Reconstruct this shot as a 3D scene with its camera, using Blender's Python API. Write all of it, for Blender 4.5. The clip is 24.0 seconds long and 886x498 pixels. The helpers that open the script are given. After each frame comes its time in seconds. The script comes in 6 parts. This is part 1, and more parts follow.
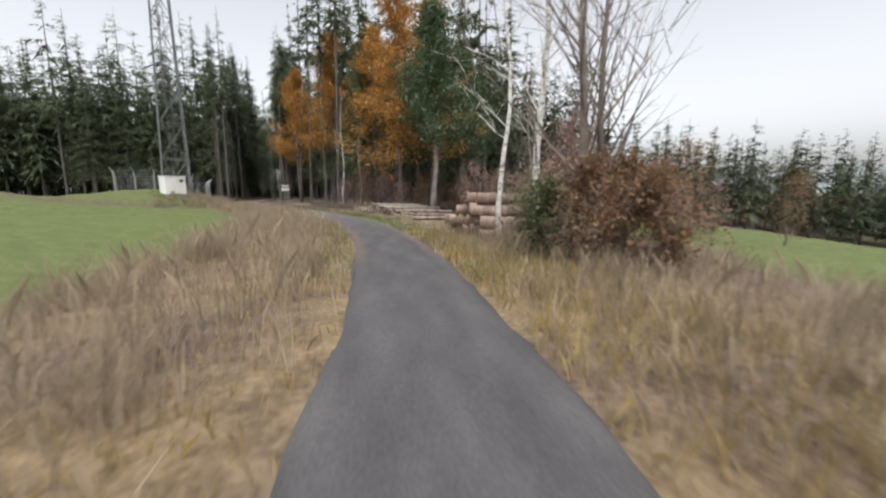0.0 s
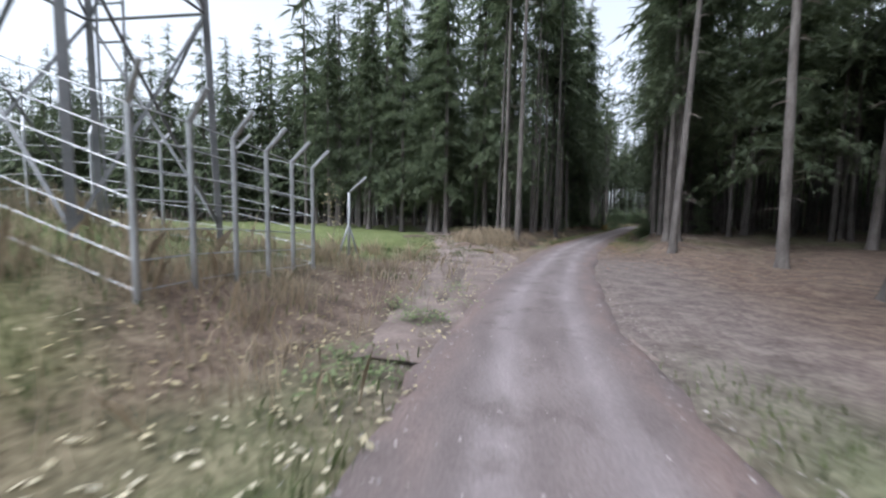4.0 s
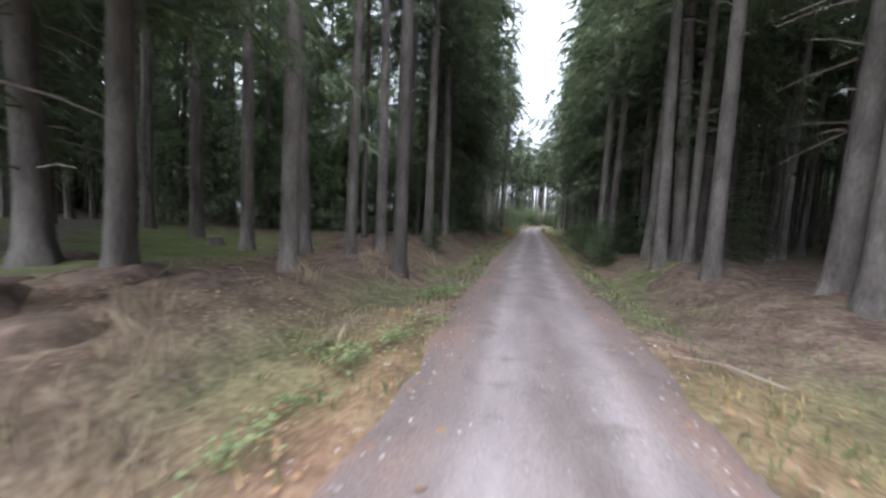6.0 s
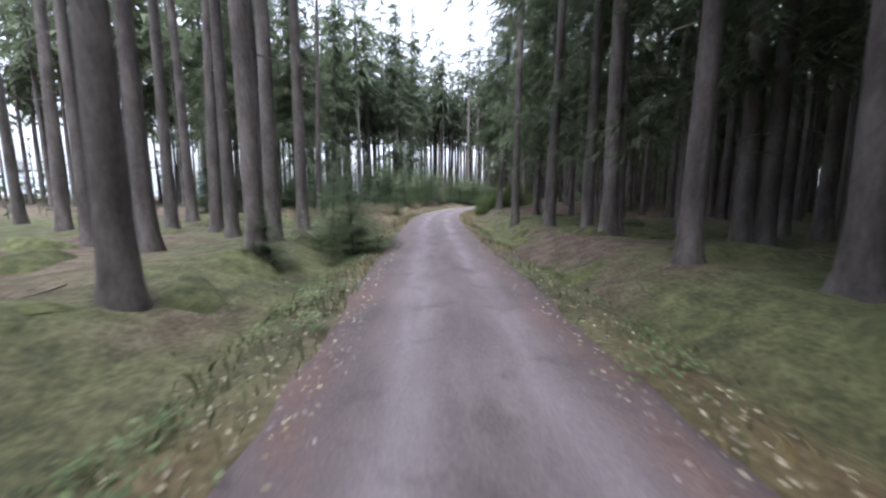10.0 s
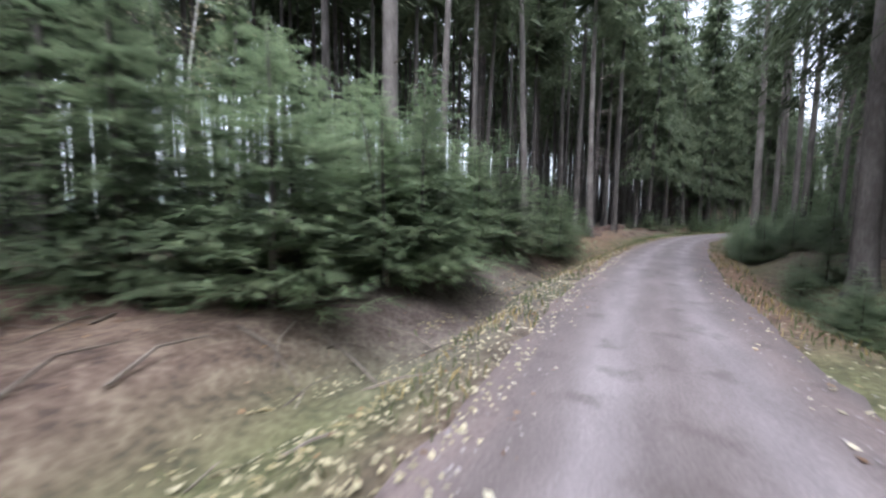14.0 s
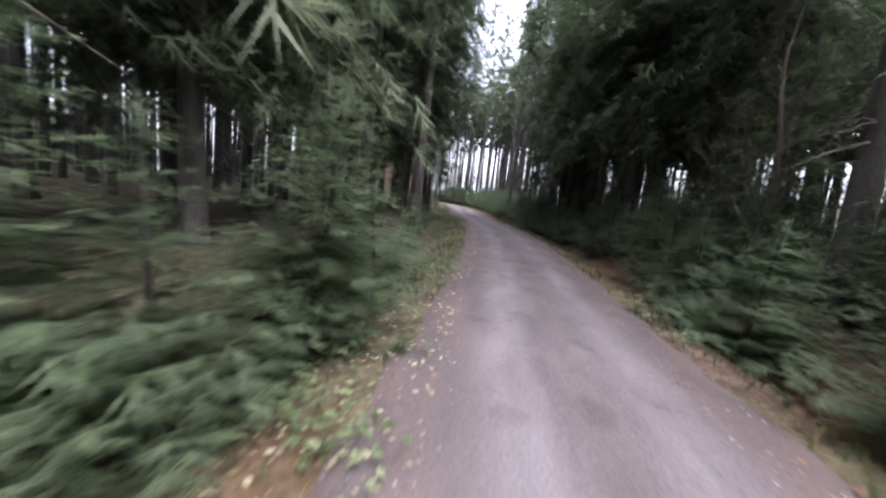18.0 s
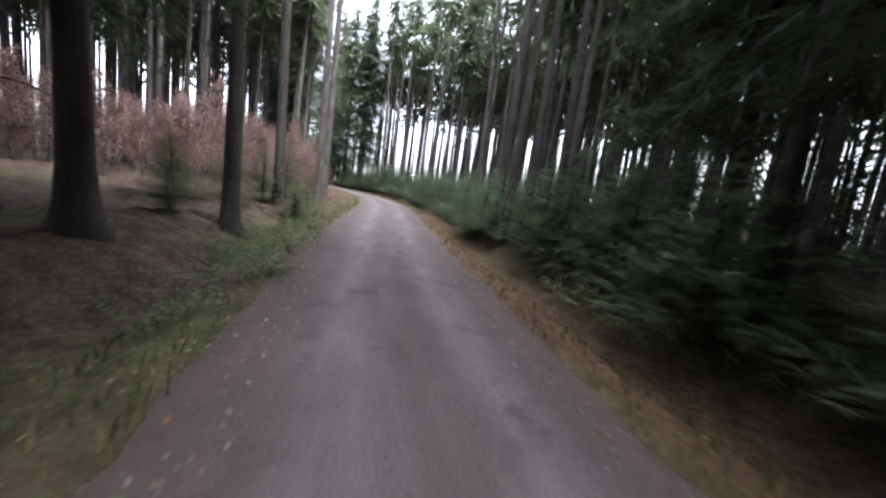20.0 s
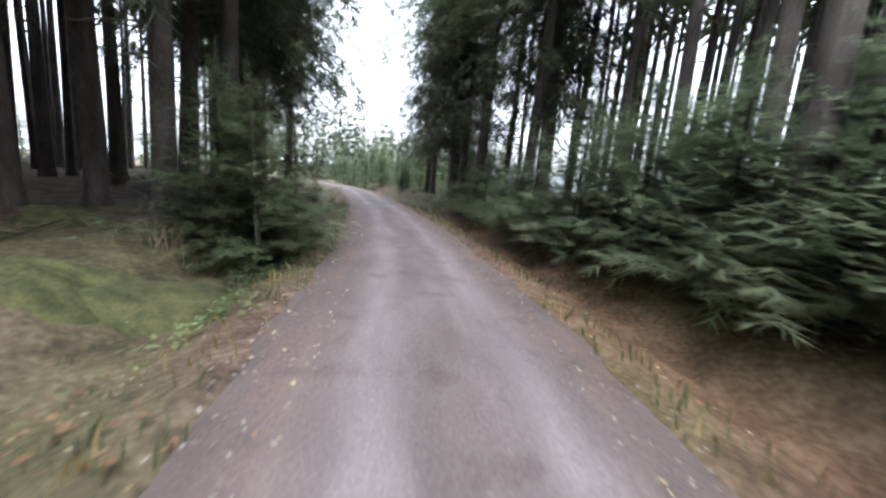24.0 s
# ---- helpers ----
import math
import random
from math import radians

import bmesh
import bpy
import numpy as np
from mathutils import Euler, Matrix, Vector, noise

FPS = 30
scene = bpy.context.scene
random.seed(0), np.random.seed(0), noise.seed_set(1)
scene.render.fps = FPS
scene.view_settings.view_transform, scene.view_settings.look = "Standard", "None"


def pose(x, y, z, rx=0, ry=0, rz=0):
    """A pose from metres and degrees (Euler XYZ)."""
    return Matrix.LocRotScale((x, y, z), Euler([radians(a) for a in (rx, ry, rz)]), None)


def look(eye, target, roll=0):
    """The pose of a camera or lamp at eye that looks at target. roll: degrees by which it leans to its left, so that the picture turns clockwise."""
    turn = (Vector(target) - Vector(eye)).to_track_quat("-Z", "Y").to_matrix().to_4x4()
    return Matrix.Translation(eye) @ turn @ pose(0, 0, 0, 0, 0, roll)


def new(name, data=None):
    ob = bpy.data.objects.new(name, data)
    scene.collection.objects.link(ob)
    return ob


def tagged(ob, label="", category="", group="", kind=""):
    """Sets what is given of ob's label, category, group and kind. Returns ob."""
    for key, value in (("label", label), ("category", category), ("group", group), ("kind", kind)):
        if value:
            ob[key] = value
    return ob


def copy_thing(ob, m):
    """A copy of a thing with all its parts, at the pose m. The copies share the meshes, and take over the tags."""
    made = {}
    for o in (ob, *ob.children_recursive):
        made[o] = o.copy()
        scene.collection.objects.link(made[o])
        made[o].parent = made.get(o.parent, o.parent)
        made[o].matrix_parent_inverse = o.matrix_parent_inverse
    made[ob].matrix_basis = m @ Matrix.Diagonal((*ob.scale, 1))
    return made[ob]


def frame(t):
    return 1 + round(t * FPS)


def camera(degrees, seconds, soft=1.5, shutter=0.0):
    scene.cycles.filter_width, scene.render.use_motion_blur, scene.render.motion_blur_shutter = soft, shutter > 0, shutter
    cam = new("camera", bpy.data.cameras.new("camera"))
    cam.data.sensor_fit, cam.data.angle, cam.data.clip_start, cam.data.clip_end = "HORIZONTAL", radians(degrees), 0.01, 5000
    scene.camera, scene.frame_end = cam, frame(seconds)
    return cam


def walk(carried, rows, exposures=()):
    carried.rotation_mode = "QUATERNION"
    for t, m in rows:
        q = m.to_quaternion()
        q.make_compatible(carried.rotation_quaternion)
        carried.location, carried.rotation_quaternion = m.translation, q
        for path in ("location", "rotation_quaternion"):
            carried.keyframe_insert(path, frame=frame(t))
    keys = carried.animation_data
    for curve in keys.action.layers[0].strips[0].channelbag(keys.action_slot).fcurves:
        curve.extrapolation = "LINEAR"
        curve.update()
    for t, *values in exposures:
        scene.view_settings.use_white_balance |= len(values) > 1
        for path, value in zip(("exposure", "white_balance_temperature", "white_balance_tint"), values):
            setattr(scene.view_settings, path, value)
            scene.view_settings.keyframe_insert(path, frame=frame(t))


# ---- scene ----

cam = camera(98.0, 24.0, soft=2.3, shutter=0.14)
PATH = [
    (0, pose(0.00, 0.00, 1.5, 81.57, 0.00, -17.30)),
    (0.5, pose(1.10, 5.90, 1.5, 81.39, 0.00, -12.67)),
    (1, pose(1.65, 11.86, 1.5, 81.12, 0.00, -8.70)),
    (1.5, pose(1.52, 17.86, 1.5, 81.29, -0.04, -3.54)),
    (2, pose(0.58, 23.77, 1.5, 81.97, -0.46, 3.52)),
    (2.5, pose(-1.00, 29.55, 1.5, 82.57, -0.50, 10.86)),
    (3, pose(-2.97, 35.22, 1.5, 83.31, -0.50, 16.71)),
    (3.5, pose(-5.15, 40.81, 1.5, 84.22, -0.69, 22.37)),
    (4, pose(-7.29, 46.42, 1.5, 85.21, -1.01, 27.72)),
    (4.5, pose(-9.08, 52.14, 1.5, 85.65, -1.50, 29.75)),
    (5, pose(-10.14, 58.03, 1.5, 84.47, -2.02, 28.26)),
    (5.5, pose(-10.65, 64.00, 1.5, 85.10, -2.70, 20.26)),
    (6, pose(-10.83, 70.00, 1.5, 85.04, -3.00, 12.25)),
    (6.5, pose(-10.83, 76.00, 1.5, 84.65, -2.98, 9.18)),
    (7, pose(-10.81, 82.00, 1.5, 84.45, -2.78, 8.38)),
    (7.5, pose(-10.79, 88.00, 1.5, 84.52, -2.40, 7.39)),
    (8, pose(-10.77, 94.00, 1.5, 83.58, -1.99, 5.22)),
    (8.5, pose(-10.75, 100.00, 1.5, 83.01, -1.50, 3.20)),
    (9, pose(-10.71, 106.00, 1.5, 82.96, -1.01, 1.22)),
    (9.5, pose(-10.67, 112.00, 1.5, 82.60, -0.58, -0.43)),
    (10, pose(-10.62, 118.00, 1.5, 81.97, -0.05, -3.34)),
    (10.5, pose(-10.55, 124.00, 1.5, 82.28, -0.02, -4.43)),
    (11, pose(-10.46, 130.00, 1.5, 82.44, -0.15, -4.63)),
    (11.5, pose(-10.30, 136.00, 1.5, 82.58, -0.29, -4.57)),
    (12, pose(-10.00, 141.99, 1.5, 82.70, -0.44, -3.45)),
    (12.5, pose(-9.39, 147.95, 1.5, 82.93, -0.57, -2.77)),
    (13, pose(-8.24, 153.84, 1.5, 84.27, -0.93, -0.24)),
    (13.5, pose(-6.42, 159.54, 1.5, 85.09, -0.77, -3.25)),
    (14, pose(-3.80, 164.94, 1.5, 84.75, -0.61, -7.74)),
    (14.5, pose(-0.59, 170.00, 1.5, 84.08, -0.93, -16.62)),
    (15, pose(2.99, 174.81, 1.5, 83.84, -1.25, -28.24)),
    (15.5, pose(6.88, 179.37, 1.5, 83.33, -1.23, -33.48)),
    (16, pose(10.99, 183.74, 1.5, 82.90, -1.64, -36.51)),
    (16.5, pose(15.39, 187.81, 1.5, 83.02, -2.02, -40.10)),
    (17, pose(20.15, 191.47, 1.5, 82.72, -2.87, -44.35)),
    (17.5, pose(25.17, 194.73, 1.5, 82.14, -4.41, -49.79)),
    (18, pose(30.40, 197.68, 1.5, 81.88, -5.98, -54.28)),
    (18.5, pose(35.71, 200.47, 1.5, 81.48, -7.05, -62.11)),
    (19, pose(40.99, 203.32, 1.5, 81.41, -7.45, -63.71)),
    (19.5, pose(46.15, 206.38, 1.5, 81.35, -7.72, -64.87)),
    (20, pose(51.04, 209.86, 1.5, 81.29, -7.60, -63.07)),
    (20.5, pose(55.76, 213.45, 1.5, 81.27, -7.38, -60.89)),
    (21, pose(60.50, 216.83, 1.5, 82.25, -6.39, -59.93)),
    (21.5, pose(65.17, 220.07, 1.5, 82.34, -5.51, -55.97)),
    (22, pose(69.70, 223.31, 1.5, 82.14, -5.20, -52.42)),
    (22.5, pose(73.95, 226.65, 1.5, 81.67, -5.24, -50.51)),
    (23, pose(77.77, 230.21, 1.5, 80.87, -4.98, -48.01)),
    (23.5, pose(81.16, 233.93, 1.5, 80.16, -4.65, -44.19)),
    (24, pose(84.13, 237.74, 1.5, 79.62, -4.83, -40.70)),
]
walk(cam, PATH, exposures=[(0, 0.05, 6550, 11), (1, 0.15, 6050, 10), (2, 0.35, 5650, 11), (3.5, 0.45, 5750, 10), (5, 0.55, 5850, 10), (6, 1.55, 5850, 11), (7, 1.85, 5850, 8), (8, 1.85, 5850, 17), (9, 1.68, 5850, 15), (10, 1.42, 5700, 17), (13, 1.25, 5500, 11), (14, 1.3, 5700, 13), (15, 1.25, 6000, 11), (16, 1.35, 5650, 12), (17, 1.85, 5850, 15), (18, 1.9, 5850, 20), (19.6, 2.0, 5900, 16), (21, 1.6, 5950, 13), (22, 1.6, 5950, 11), (23, 1.55, 5950, 11), (24, 1.65, 5950, 12)])

# the lane: distance along it and its heading (degrees, left positive)
ROAD_LAW = [(0, -13.0), (12, -2.4), (24, 13.4), (36, 21.4), (48, 20.7), (60, 6.3), (72, 0.0), (84, -0.2), (96, -0.2), (108, -0.4), (120, -0.5), (132, -1.0), (144, -3.5), (156, -13.9), (168, -30.4), (180, -39.1), (192, -44.8), (204, -55.4), (216, -62.6), (228, -61.4), (240, -52.0), (251.8, -55.5), (263, -54.0), (273.6, -44.4), (283.5, -35.4), (300, -26), (312, -23), (325, -6), (345, 16)]

# ---- sky and light: overcast, bright and even ----
SUN_HIGH, SUN_TURN = 62, 200
world = bpy.data.worlds.new("sky")
scene.world = world
world.use_nodes = True
wn = world.node_tree.nodes
sky = wn.new("ShaderNodeTexSky")
sky.sky_type, sky.sun_disc = "NISHITA", False
sky.sun_elevation, sky.sun_rotation = radians(SUN_HIGH), radians(SUN_TURN)
sky.air_density, sky.dust_density, sky.ozone_density = 1.0, 4.0, 1.0
grey = wn.new("ShaderNodeHueSaturation")
grey.inputs["Saturation"].default_value = 0.22
grey.inputs["Value"].default_value = 1.75
world.node_tree.links.new(sky.outputs[0], grey.inputs["Color"])
world.node_tree.links.new(grey.outputs[0], wn["Background"].inputs["Color"])
wn["Background"].inputs["Strength"].default_value = 0.15
sun = new("sun", bpy.data.lights.new("sun", "SUN"))
sun.data.energy, sun.data.angle, sun.data.color = 0.85, radians(75), (1.0, 0.98, 0.95)
low, flat = math.sin(radians(SUN_HIGH)), math.cos(radians(SUN_HIGH))
sun.matrix_world = look((0, 0, 60), (-math.sin(radians(SUN_TURN)) * flat, -math.cos(radians(SUN_TURN)) * flat, 60 - low))



# ---- materials ----
def material(name, colours, rough=0.8, scale=6.0, bump=0.3, bump_scale=30.0, stretch=(1, 1, 1), vary=0.0, island=0.0, space="Object", metal=0.0, glow_through=0.0):
    """A procedural material: coarse noise runs through the colours, fine noise gives relief and grain."""
    m = bpy.data.materials.new(name)
    m.use_nodes = True
    n, l = m.node_tree.nodes, m.node_tree.links
    p = n["Principled BSDF"]
    p.inputs["Roughness"].default_value, p.inputs["Metallic"].default_value = rough, metal
    co, mp = n.new("ShaderNodeTexCoord"), n.new("ShaderNodeMapping")
    mp.inputs["Scale"].default_value = stretch
    l.new(co.outputs[space], mp.inputs["Vector"])
    a, b = n.new("ShaderNodeTexNoise"), n.new("ShaderNodeTexNoise")
    a.inputs["Scale"].default_value, a.inputs["Detail"].default_value = scale, 6
    b.inputs["Scale"].default_value, b.inputs["Detail"].default_value = bump_scale, 4
    l.new(mp.outputs[0], a.inputs["Vector"])
    l.new(mp.outputs[0], b.inputs["Vector"])
    mix = n.new("ShaderNodeMath")
    mix.operation, mix.inputs[1].default_value = "MULTIPLY_ADD", 0.45
    l.new(b.outputs[0], mix.inputs[0])
    l.new(a.outputs[0], mix.inputs[2])
    ramp = n.new("ShaderNodeValToRGB")
    e = ramp.color_ramp.elements
    while len(e) < len(colours):
        e.new(0.5)
    for k, c in enumerate(colours):
        e[k].position = 0.5 + 0.42 * k / max(1, len(colours) - 1)
        e[k].color = (*c, 1)
    l.new(mix.outputs[0], ramp.inputs[0])
    out = ramp.outputs[0]
    if vary or island:
        hs = n.new("ShaderNodeHueSaturation")
        src = n.new("ShaderNodeObjectInfo").outputs["Random"] if vary else n.new("ShaderNodeNewGeometry").outputs["Random Per Island"]
        mr = n.new("ShaderNodeMapRange")
        k = vary or island
        mr.inputs["To Min"].default_value, mr.inputs["To Max"].default_value = 1 - k, 1 + k
        l.new(src, mr.inputs["Value"])
        l.new(mr.outputs[0], hs.inputs["Value"])
        l.new(out, hs.inputs["Color"])
        if vary and island:
            hs2, mr2 = n.new("ShaderNodeHueSaturation"), n.new("ShaderNodeMapRange")
            mr2.inputs["To Min"].default_value, mr2.inputs["To Max"].default_value = 1 - island, 1 + island
            l.new(n.new("ShaderNodeNewGeometry").outputs["Random Per Island"], mr2.inputs["Value"])
            l.new(mr2.outputs[0], hs2.inputs["Value"])
            l.new(hs.outputs[0], hs2.inputs["Color"])
            hs = hs2
        out = hs.outputs[0]
    l.new(out, p.inputs["Base Color"])
    if glow_through:
        # thin leaves let part of the light pass through
        tr, ms = n.new("ShaderNodeBsdfTranslucent"), n.new("ShaderNodeMixShader")
        ms.inputs[0].default_value = glow_through
        l.new(out, tr.inputs["Color"])
        l.new(p.outputs[0], ms.inputs[1])
        l.new(tr.outputs[0], ms.inputs[2])
        l.new(ms.outputs[0], n["Material Output"].inputs["Surface"])
    if bump:
        bp = n.new("ShaderNodeBump")
        bp.inputs["Strength"].default_value, bp.inputs["Distance"].default_value = bump, 0.03
        l.new(b.outputs[0], bp.inputs["Height"])
        l.new(bp.outputs[0], p.inputs["Normal"])
    return m


M_BARK = material("spruce_bark", [(0.063, 0.054, 0.049), (0.11, 0.096, 0.088), (0.172, 0.153, 0.141)], 0.9, 3, 0.9, 22, (1, 1, 0.35), vary=0.3)
M_PALE_BARK = material("pale_bark", [(0.12, 0.107, 0.095), (0.21, 0.19, 0.17), (0.31, 0.285, 0.26)], 0.9, 4, 0.7, 20, (1, 1, 0.4), vary=0.15)
M_BIRCH = material("birch_bark", [(0.08, 0.07, 0.06), (0.62, 0.6, 0.56), (0.75, 0.73, 0.7)], 0.75, 5, 0.4, 30, (1, 1, 3.0))
M_NEEDLE = material("spruce_needles", [(0.06, 0.082, 0.048), (0.115, 0.145, 0.082), (0.175, 0.205, 0.12)], 0.7, 1.2, 0, vary=0.25, island=0.35, glow_through=0.5)
M_NEEDLE_YOUNG = material("young_spruce_needles", [(0.11, 0.155, 0.085), (0.185, 0.24, 0.135), (0.27, 0.325, 0.19)], 0.65, 2.0, 0, vary=0.2, island=0.35, glow_through=0.6)
M_LARCH = material("larch_needles", [(0.34, 0.16, 0.035), (0.48, 0.25, 0.06), (0.58, 0.34, 0.1)], 0.75, 2, 0, island=0.3, glow_through=0.35)
M_PINE = material("pine_needles", [(0.06, 0.095, 0.05), (0.1, 0.15, 0.08), (0.15, 0.2, 0.11)], 0.7, 2, 0, island=0.3, glow_through=0.35)
M_TWIG = material("twigs", [(0.1, 0.08, 0.065), (0.17, 0.14, 0.12), (0.24, 0.2, 0.17)], 0.9, 3, 0, island=0.3)
M_RED_LEAF = material("russet_leaves", [(0.24, 0.15, 0.13), (0.32, 0.21, 0.185), (0.41, 0.295, 0.265)], 0.8, 2, 0, vary=0.15, island=0.35, glow_through=0.35)
M_BROWN_LEAF = material("brown_leaves", [(0.15, 0.09, 0.055), (0.22, 0.13, 0.075), (0.3, 0.19, 0.1)], 0.8, 2, 0, island=0.35, glow_through=0.35)
M_YELLOW_LEAF = material("yellow_leaves", [(0.32, 0.26, 0.13), (0.42, 0.37, 0.24), (0.53, 0.49, 0.38)], 0.7, 3, 0, island=0.35, space="Generated", glow_through=0.35)
M_STRAW = material("straw", [(0.22, 0.17, 0.11), (0.33, 0.265, 0.182), (0.46, 0.385, 0.285)], 0.85, 2, 0, island=0.35, glow_through=0.35)
M_GRASS = material("grass", [(0.058, 0.08, 0.03), (0.1, 0.128, 0.05), (0.165, 0.18, 0.085)], 0.8, 2, 0, island=0.35, glow_through=0.35)
M_YELLOW_GRASS = material("yellowed_grass", [(0.24, 0.175, 0.065), (0.35, 0.265, 0.11), (0.46, 0.375, 0.19)], 0.8, 2, 0, island=0.35, glow_through=0.35)
M_WOODEND = material("cut_wood", [(0.28, 0.14, 0.06), (0.4, 0.22, 0.1), (0.5, 0.33, 0.18)], 0.8, 9, 0.2, 60, vary=0.2)
M_LOGBARK = material("log_bark", [(0.12, 0.08, 0.06), (0.2, 0.14, 0.11), (0.3, 0.23, 0.19)], 0.9, 4, 0.7, 25, (1, 1, 0.3), vary=0.25)
M_GREYLOG = material("weathered_log", [(0.11, 0.086, 0.07), (0.185, 0.15, 0.122), (0.275, 0.235, 0.197)], 0.85, 4, 0.5, 25, (1, 1, 0.25), vary=0.2)
M_STEEL = material("galvanised_steel", [(0.14, 0.145, 0.15), (0.22, 0.225, 0.23)], 0.55, 3, 0.1, 40, metal=0.6)
M_WHITE = material("white_render", [(0.66, 0.66, 0.65), (0.78, 0.78, 0.77)], 0.7, 2, 0.1, 60)
M_SIGN = material("white_enamel", [(0.7, 0.7, 0.68), (0.8, 0.8, 0.79)], 0.4, 3, 0.0)
M_INK = material("dark_print", [(0.05, 0.05, 0.06), (0.08, 0.08, 0.09)], 0.6, 3, 0)
M_WIRE = material("fence_wire", [(0.3, 0.31, 0.32), (0.42, 0.43, 0.44)], 0.5, 3, 0, metal=0.5)
M_PUDDLE = material("puddle_water", [(0.12, 0.075, 0.03), (0.17, 0.1, 0.045)], 0.06, 2, 0.02, 8)
# pale blue-grey: the haze over distant woods is put into the colour
M_FARHILL = material("haze_tinted_hill", [(0.2, 0.23, 0.23), (0.3, 0.33, 0.33)], 0.95, 0.02, 0)


# ---- the lane's line ----
S_END = 283.5


def lane_table():
    rows, x, y = [], 0.0, 0.0
    ss, hh = zip(*ROAD_LAW)
    def heading(s):
        return float(np.interp(s, ss, hh))
    k = 0.5
    back = []
    bx, by = 0.0, 0.0
    for n in range(1, 161):
        h = radians(heading(0) - 0.25 * n * k)
        bx, by = bx + math.sin(h) * k, by - math.cos(h) * k
        back.append((-n * k, bx, by, h))
    for n in range(0, int((S_END + 90) / k)):
        s = n * k
        h = radians(heading(s))
        rows.append((s, x, y, h))
        x, y = x - math.sin(h) * k, y + math.cos(h) * k
    t = np.array(back[::-1] + rows)
    side = np.interp(t[:, 0], [0.0, 15.0, 30.0, 60.0, 84.0, 100.0, 120.0, 150.0, 168.0, 180.0, 200.0, 216.0, 230.0, 252.0, 290.0], [0.29, 0.16, 0.21, 0.47, 0.18, 0.43, 0.35, 0.35, 0.48, 0.53, 0.24, 0.85, 0.7, 0.28, 0.42])
    t[:, 1] += np.cos(t[:, 3]) * side
    t[:, 2] += np.sin(t[:, 3]) * side
    return t


LANE = lane_table()


def lane(s, d=0.0):
    """The place d metres to the right of the lane's middle, s metres along it."""
    x, y, h = (float(np.interp(s, LANE[:, 0], LANE[:, k])) for k in (1, 2, 3))
    return x + math.cos(h) * d, y + math.sin(h) * d, h


def width(s):
    return np.interp(s, [0.0, 15.0, 28.0, 60.0, 80.0, 120.0, 160.0, 200.0, 260.0, 320.0], [1.83, 1.92, 2.37, 2.21, 2.52, 2.71, 2.87, 2.72, 3.19, 2.45])


def lane_coords(x, y):
    """For arrays of places: distance along the lane and to the right of it."""
    x, y = np.asarray(x, float), np.asarray(y, float)
    s, d = np.zeros_like(x), np.zeros_like(x)
    for a in range(0, len(x), 20000):
        dx = x[a:a + 20000, None] - LANE[None, ::2, 1]
        dy = y[a:a + 20000, None] - LANE[None, ::2, 2]
        i = np.argmin(dx * dx + dy * dy, axis=1)
        r = np.arange(len(i))
        h = LANE[::2, 3][i]
        along = -np.sin(h) * dx[r, i] + np.cos(h) * dy[r, i]
        s[a:a + 20000] = LANE[::2, 0][i] + along
        d[a:a + 20000] = np.cos(h) * dx[r, i] + np.sin(h) * dy[r, i]
    return s, d


SIDE_TRACK = [(-8.6, 50.0), (-11.0, 56.0), (-13.7, 61.5), (-17.5, 68.0), (-23.0, 76.0), (-34.0, 88.0)]


def track_distance(x, y):
    best = np.full(np.shape(x), 1e9)
    for (ax, ay), (bx, by) in zip(SIDE_TRACK, SIDE_TRACK[1:]):
        ux, uy = bx - ax, by - ay
        k = np.clip(((x - ax) * ux + (y - ay) * uy) / (ux * ux + uy * uy), 0, 1)
        best = np.minimum(best, np.hypot(x - ax - k * ux, y - ay - k * uy))
    return best


def step(v, a, b):
    k = np.clip((v - a) / (b - a), 0, 1)
    return k * k * (3 - 2 * k)


def waves(x, y, size, seed):
    """Smooth cheap noise from summed waves, about -1 to 1."""
    r = np.random.RandomState(seed)
    out = np.zeros_like(np.asarray(x, float))
    for k in range(7):
        a, f, p = r.uniform(0, 6.28), r.uniform(0.6, 1.9) * 6.28 / size, r.uniform(0, 6.28)
        out += np.sin((np.cos(a) * x + np.sin(a) * y) * f + p)
    return out / 4


def height(x, y, s=None, d=None):
    x, y = np.asarray(x, float), np.asarray(y, float)
    if s is None:
        s, d = lane_coords(np.atleast_1d(x), np.atleast_1d(y))
        s, d = s.reshape(np.shape(x)), d.reshape(np.shape(x))
    w = width(s) / 2
    o = np.abs(d) - w
    z = 0.085 * waves(x, y, 3.5, 1) * step(o, 0.3, 2.0) + 0.2 * waves(x, y, 14, 2) * step(o, 2, 6)
    forest = step(s, 62, 74)
    z -= forest * 0.38 * np.exp(-((o - 1.35) / 0.6) ** 2) * (1 - 0.7 * step(waves(x, y, 30, 5), 0.1, 0.5))
    z += forest * 0.3 * step(o, 1.7, 3.0)
    left_field = step(-d, 3.5, 30) * (1 - step(s, 44, 70))
    z += left_field * 2.1 + step(-d, 30, 120) * 1.2 * (1 - step(s, 44, 90))
    z += 1.35 * np.exp(-(((x + 15.8) / 6.5) ** 2 + ((y - 47.5) / 5.5) ** 2)) * step(-d, 2.2, 5.0)
    z -= step(d, 7, 70) * 7.0 * (1 - step(s, 5, 45))
    z -= step(s, S_END + 40, S_END + 160) * 9
    z -= 0.13 * (1 - step(o, -0.15, 0.1))
    return z


def ground_z(x, y):
    return float(height(np.array([x]), np.array([y]))[0])


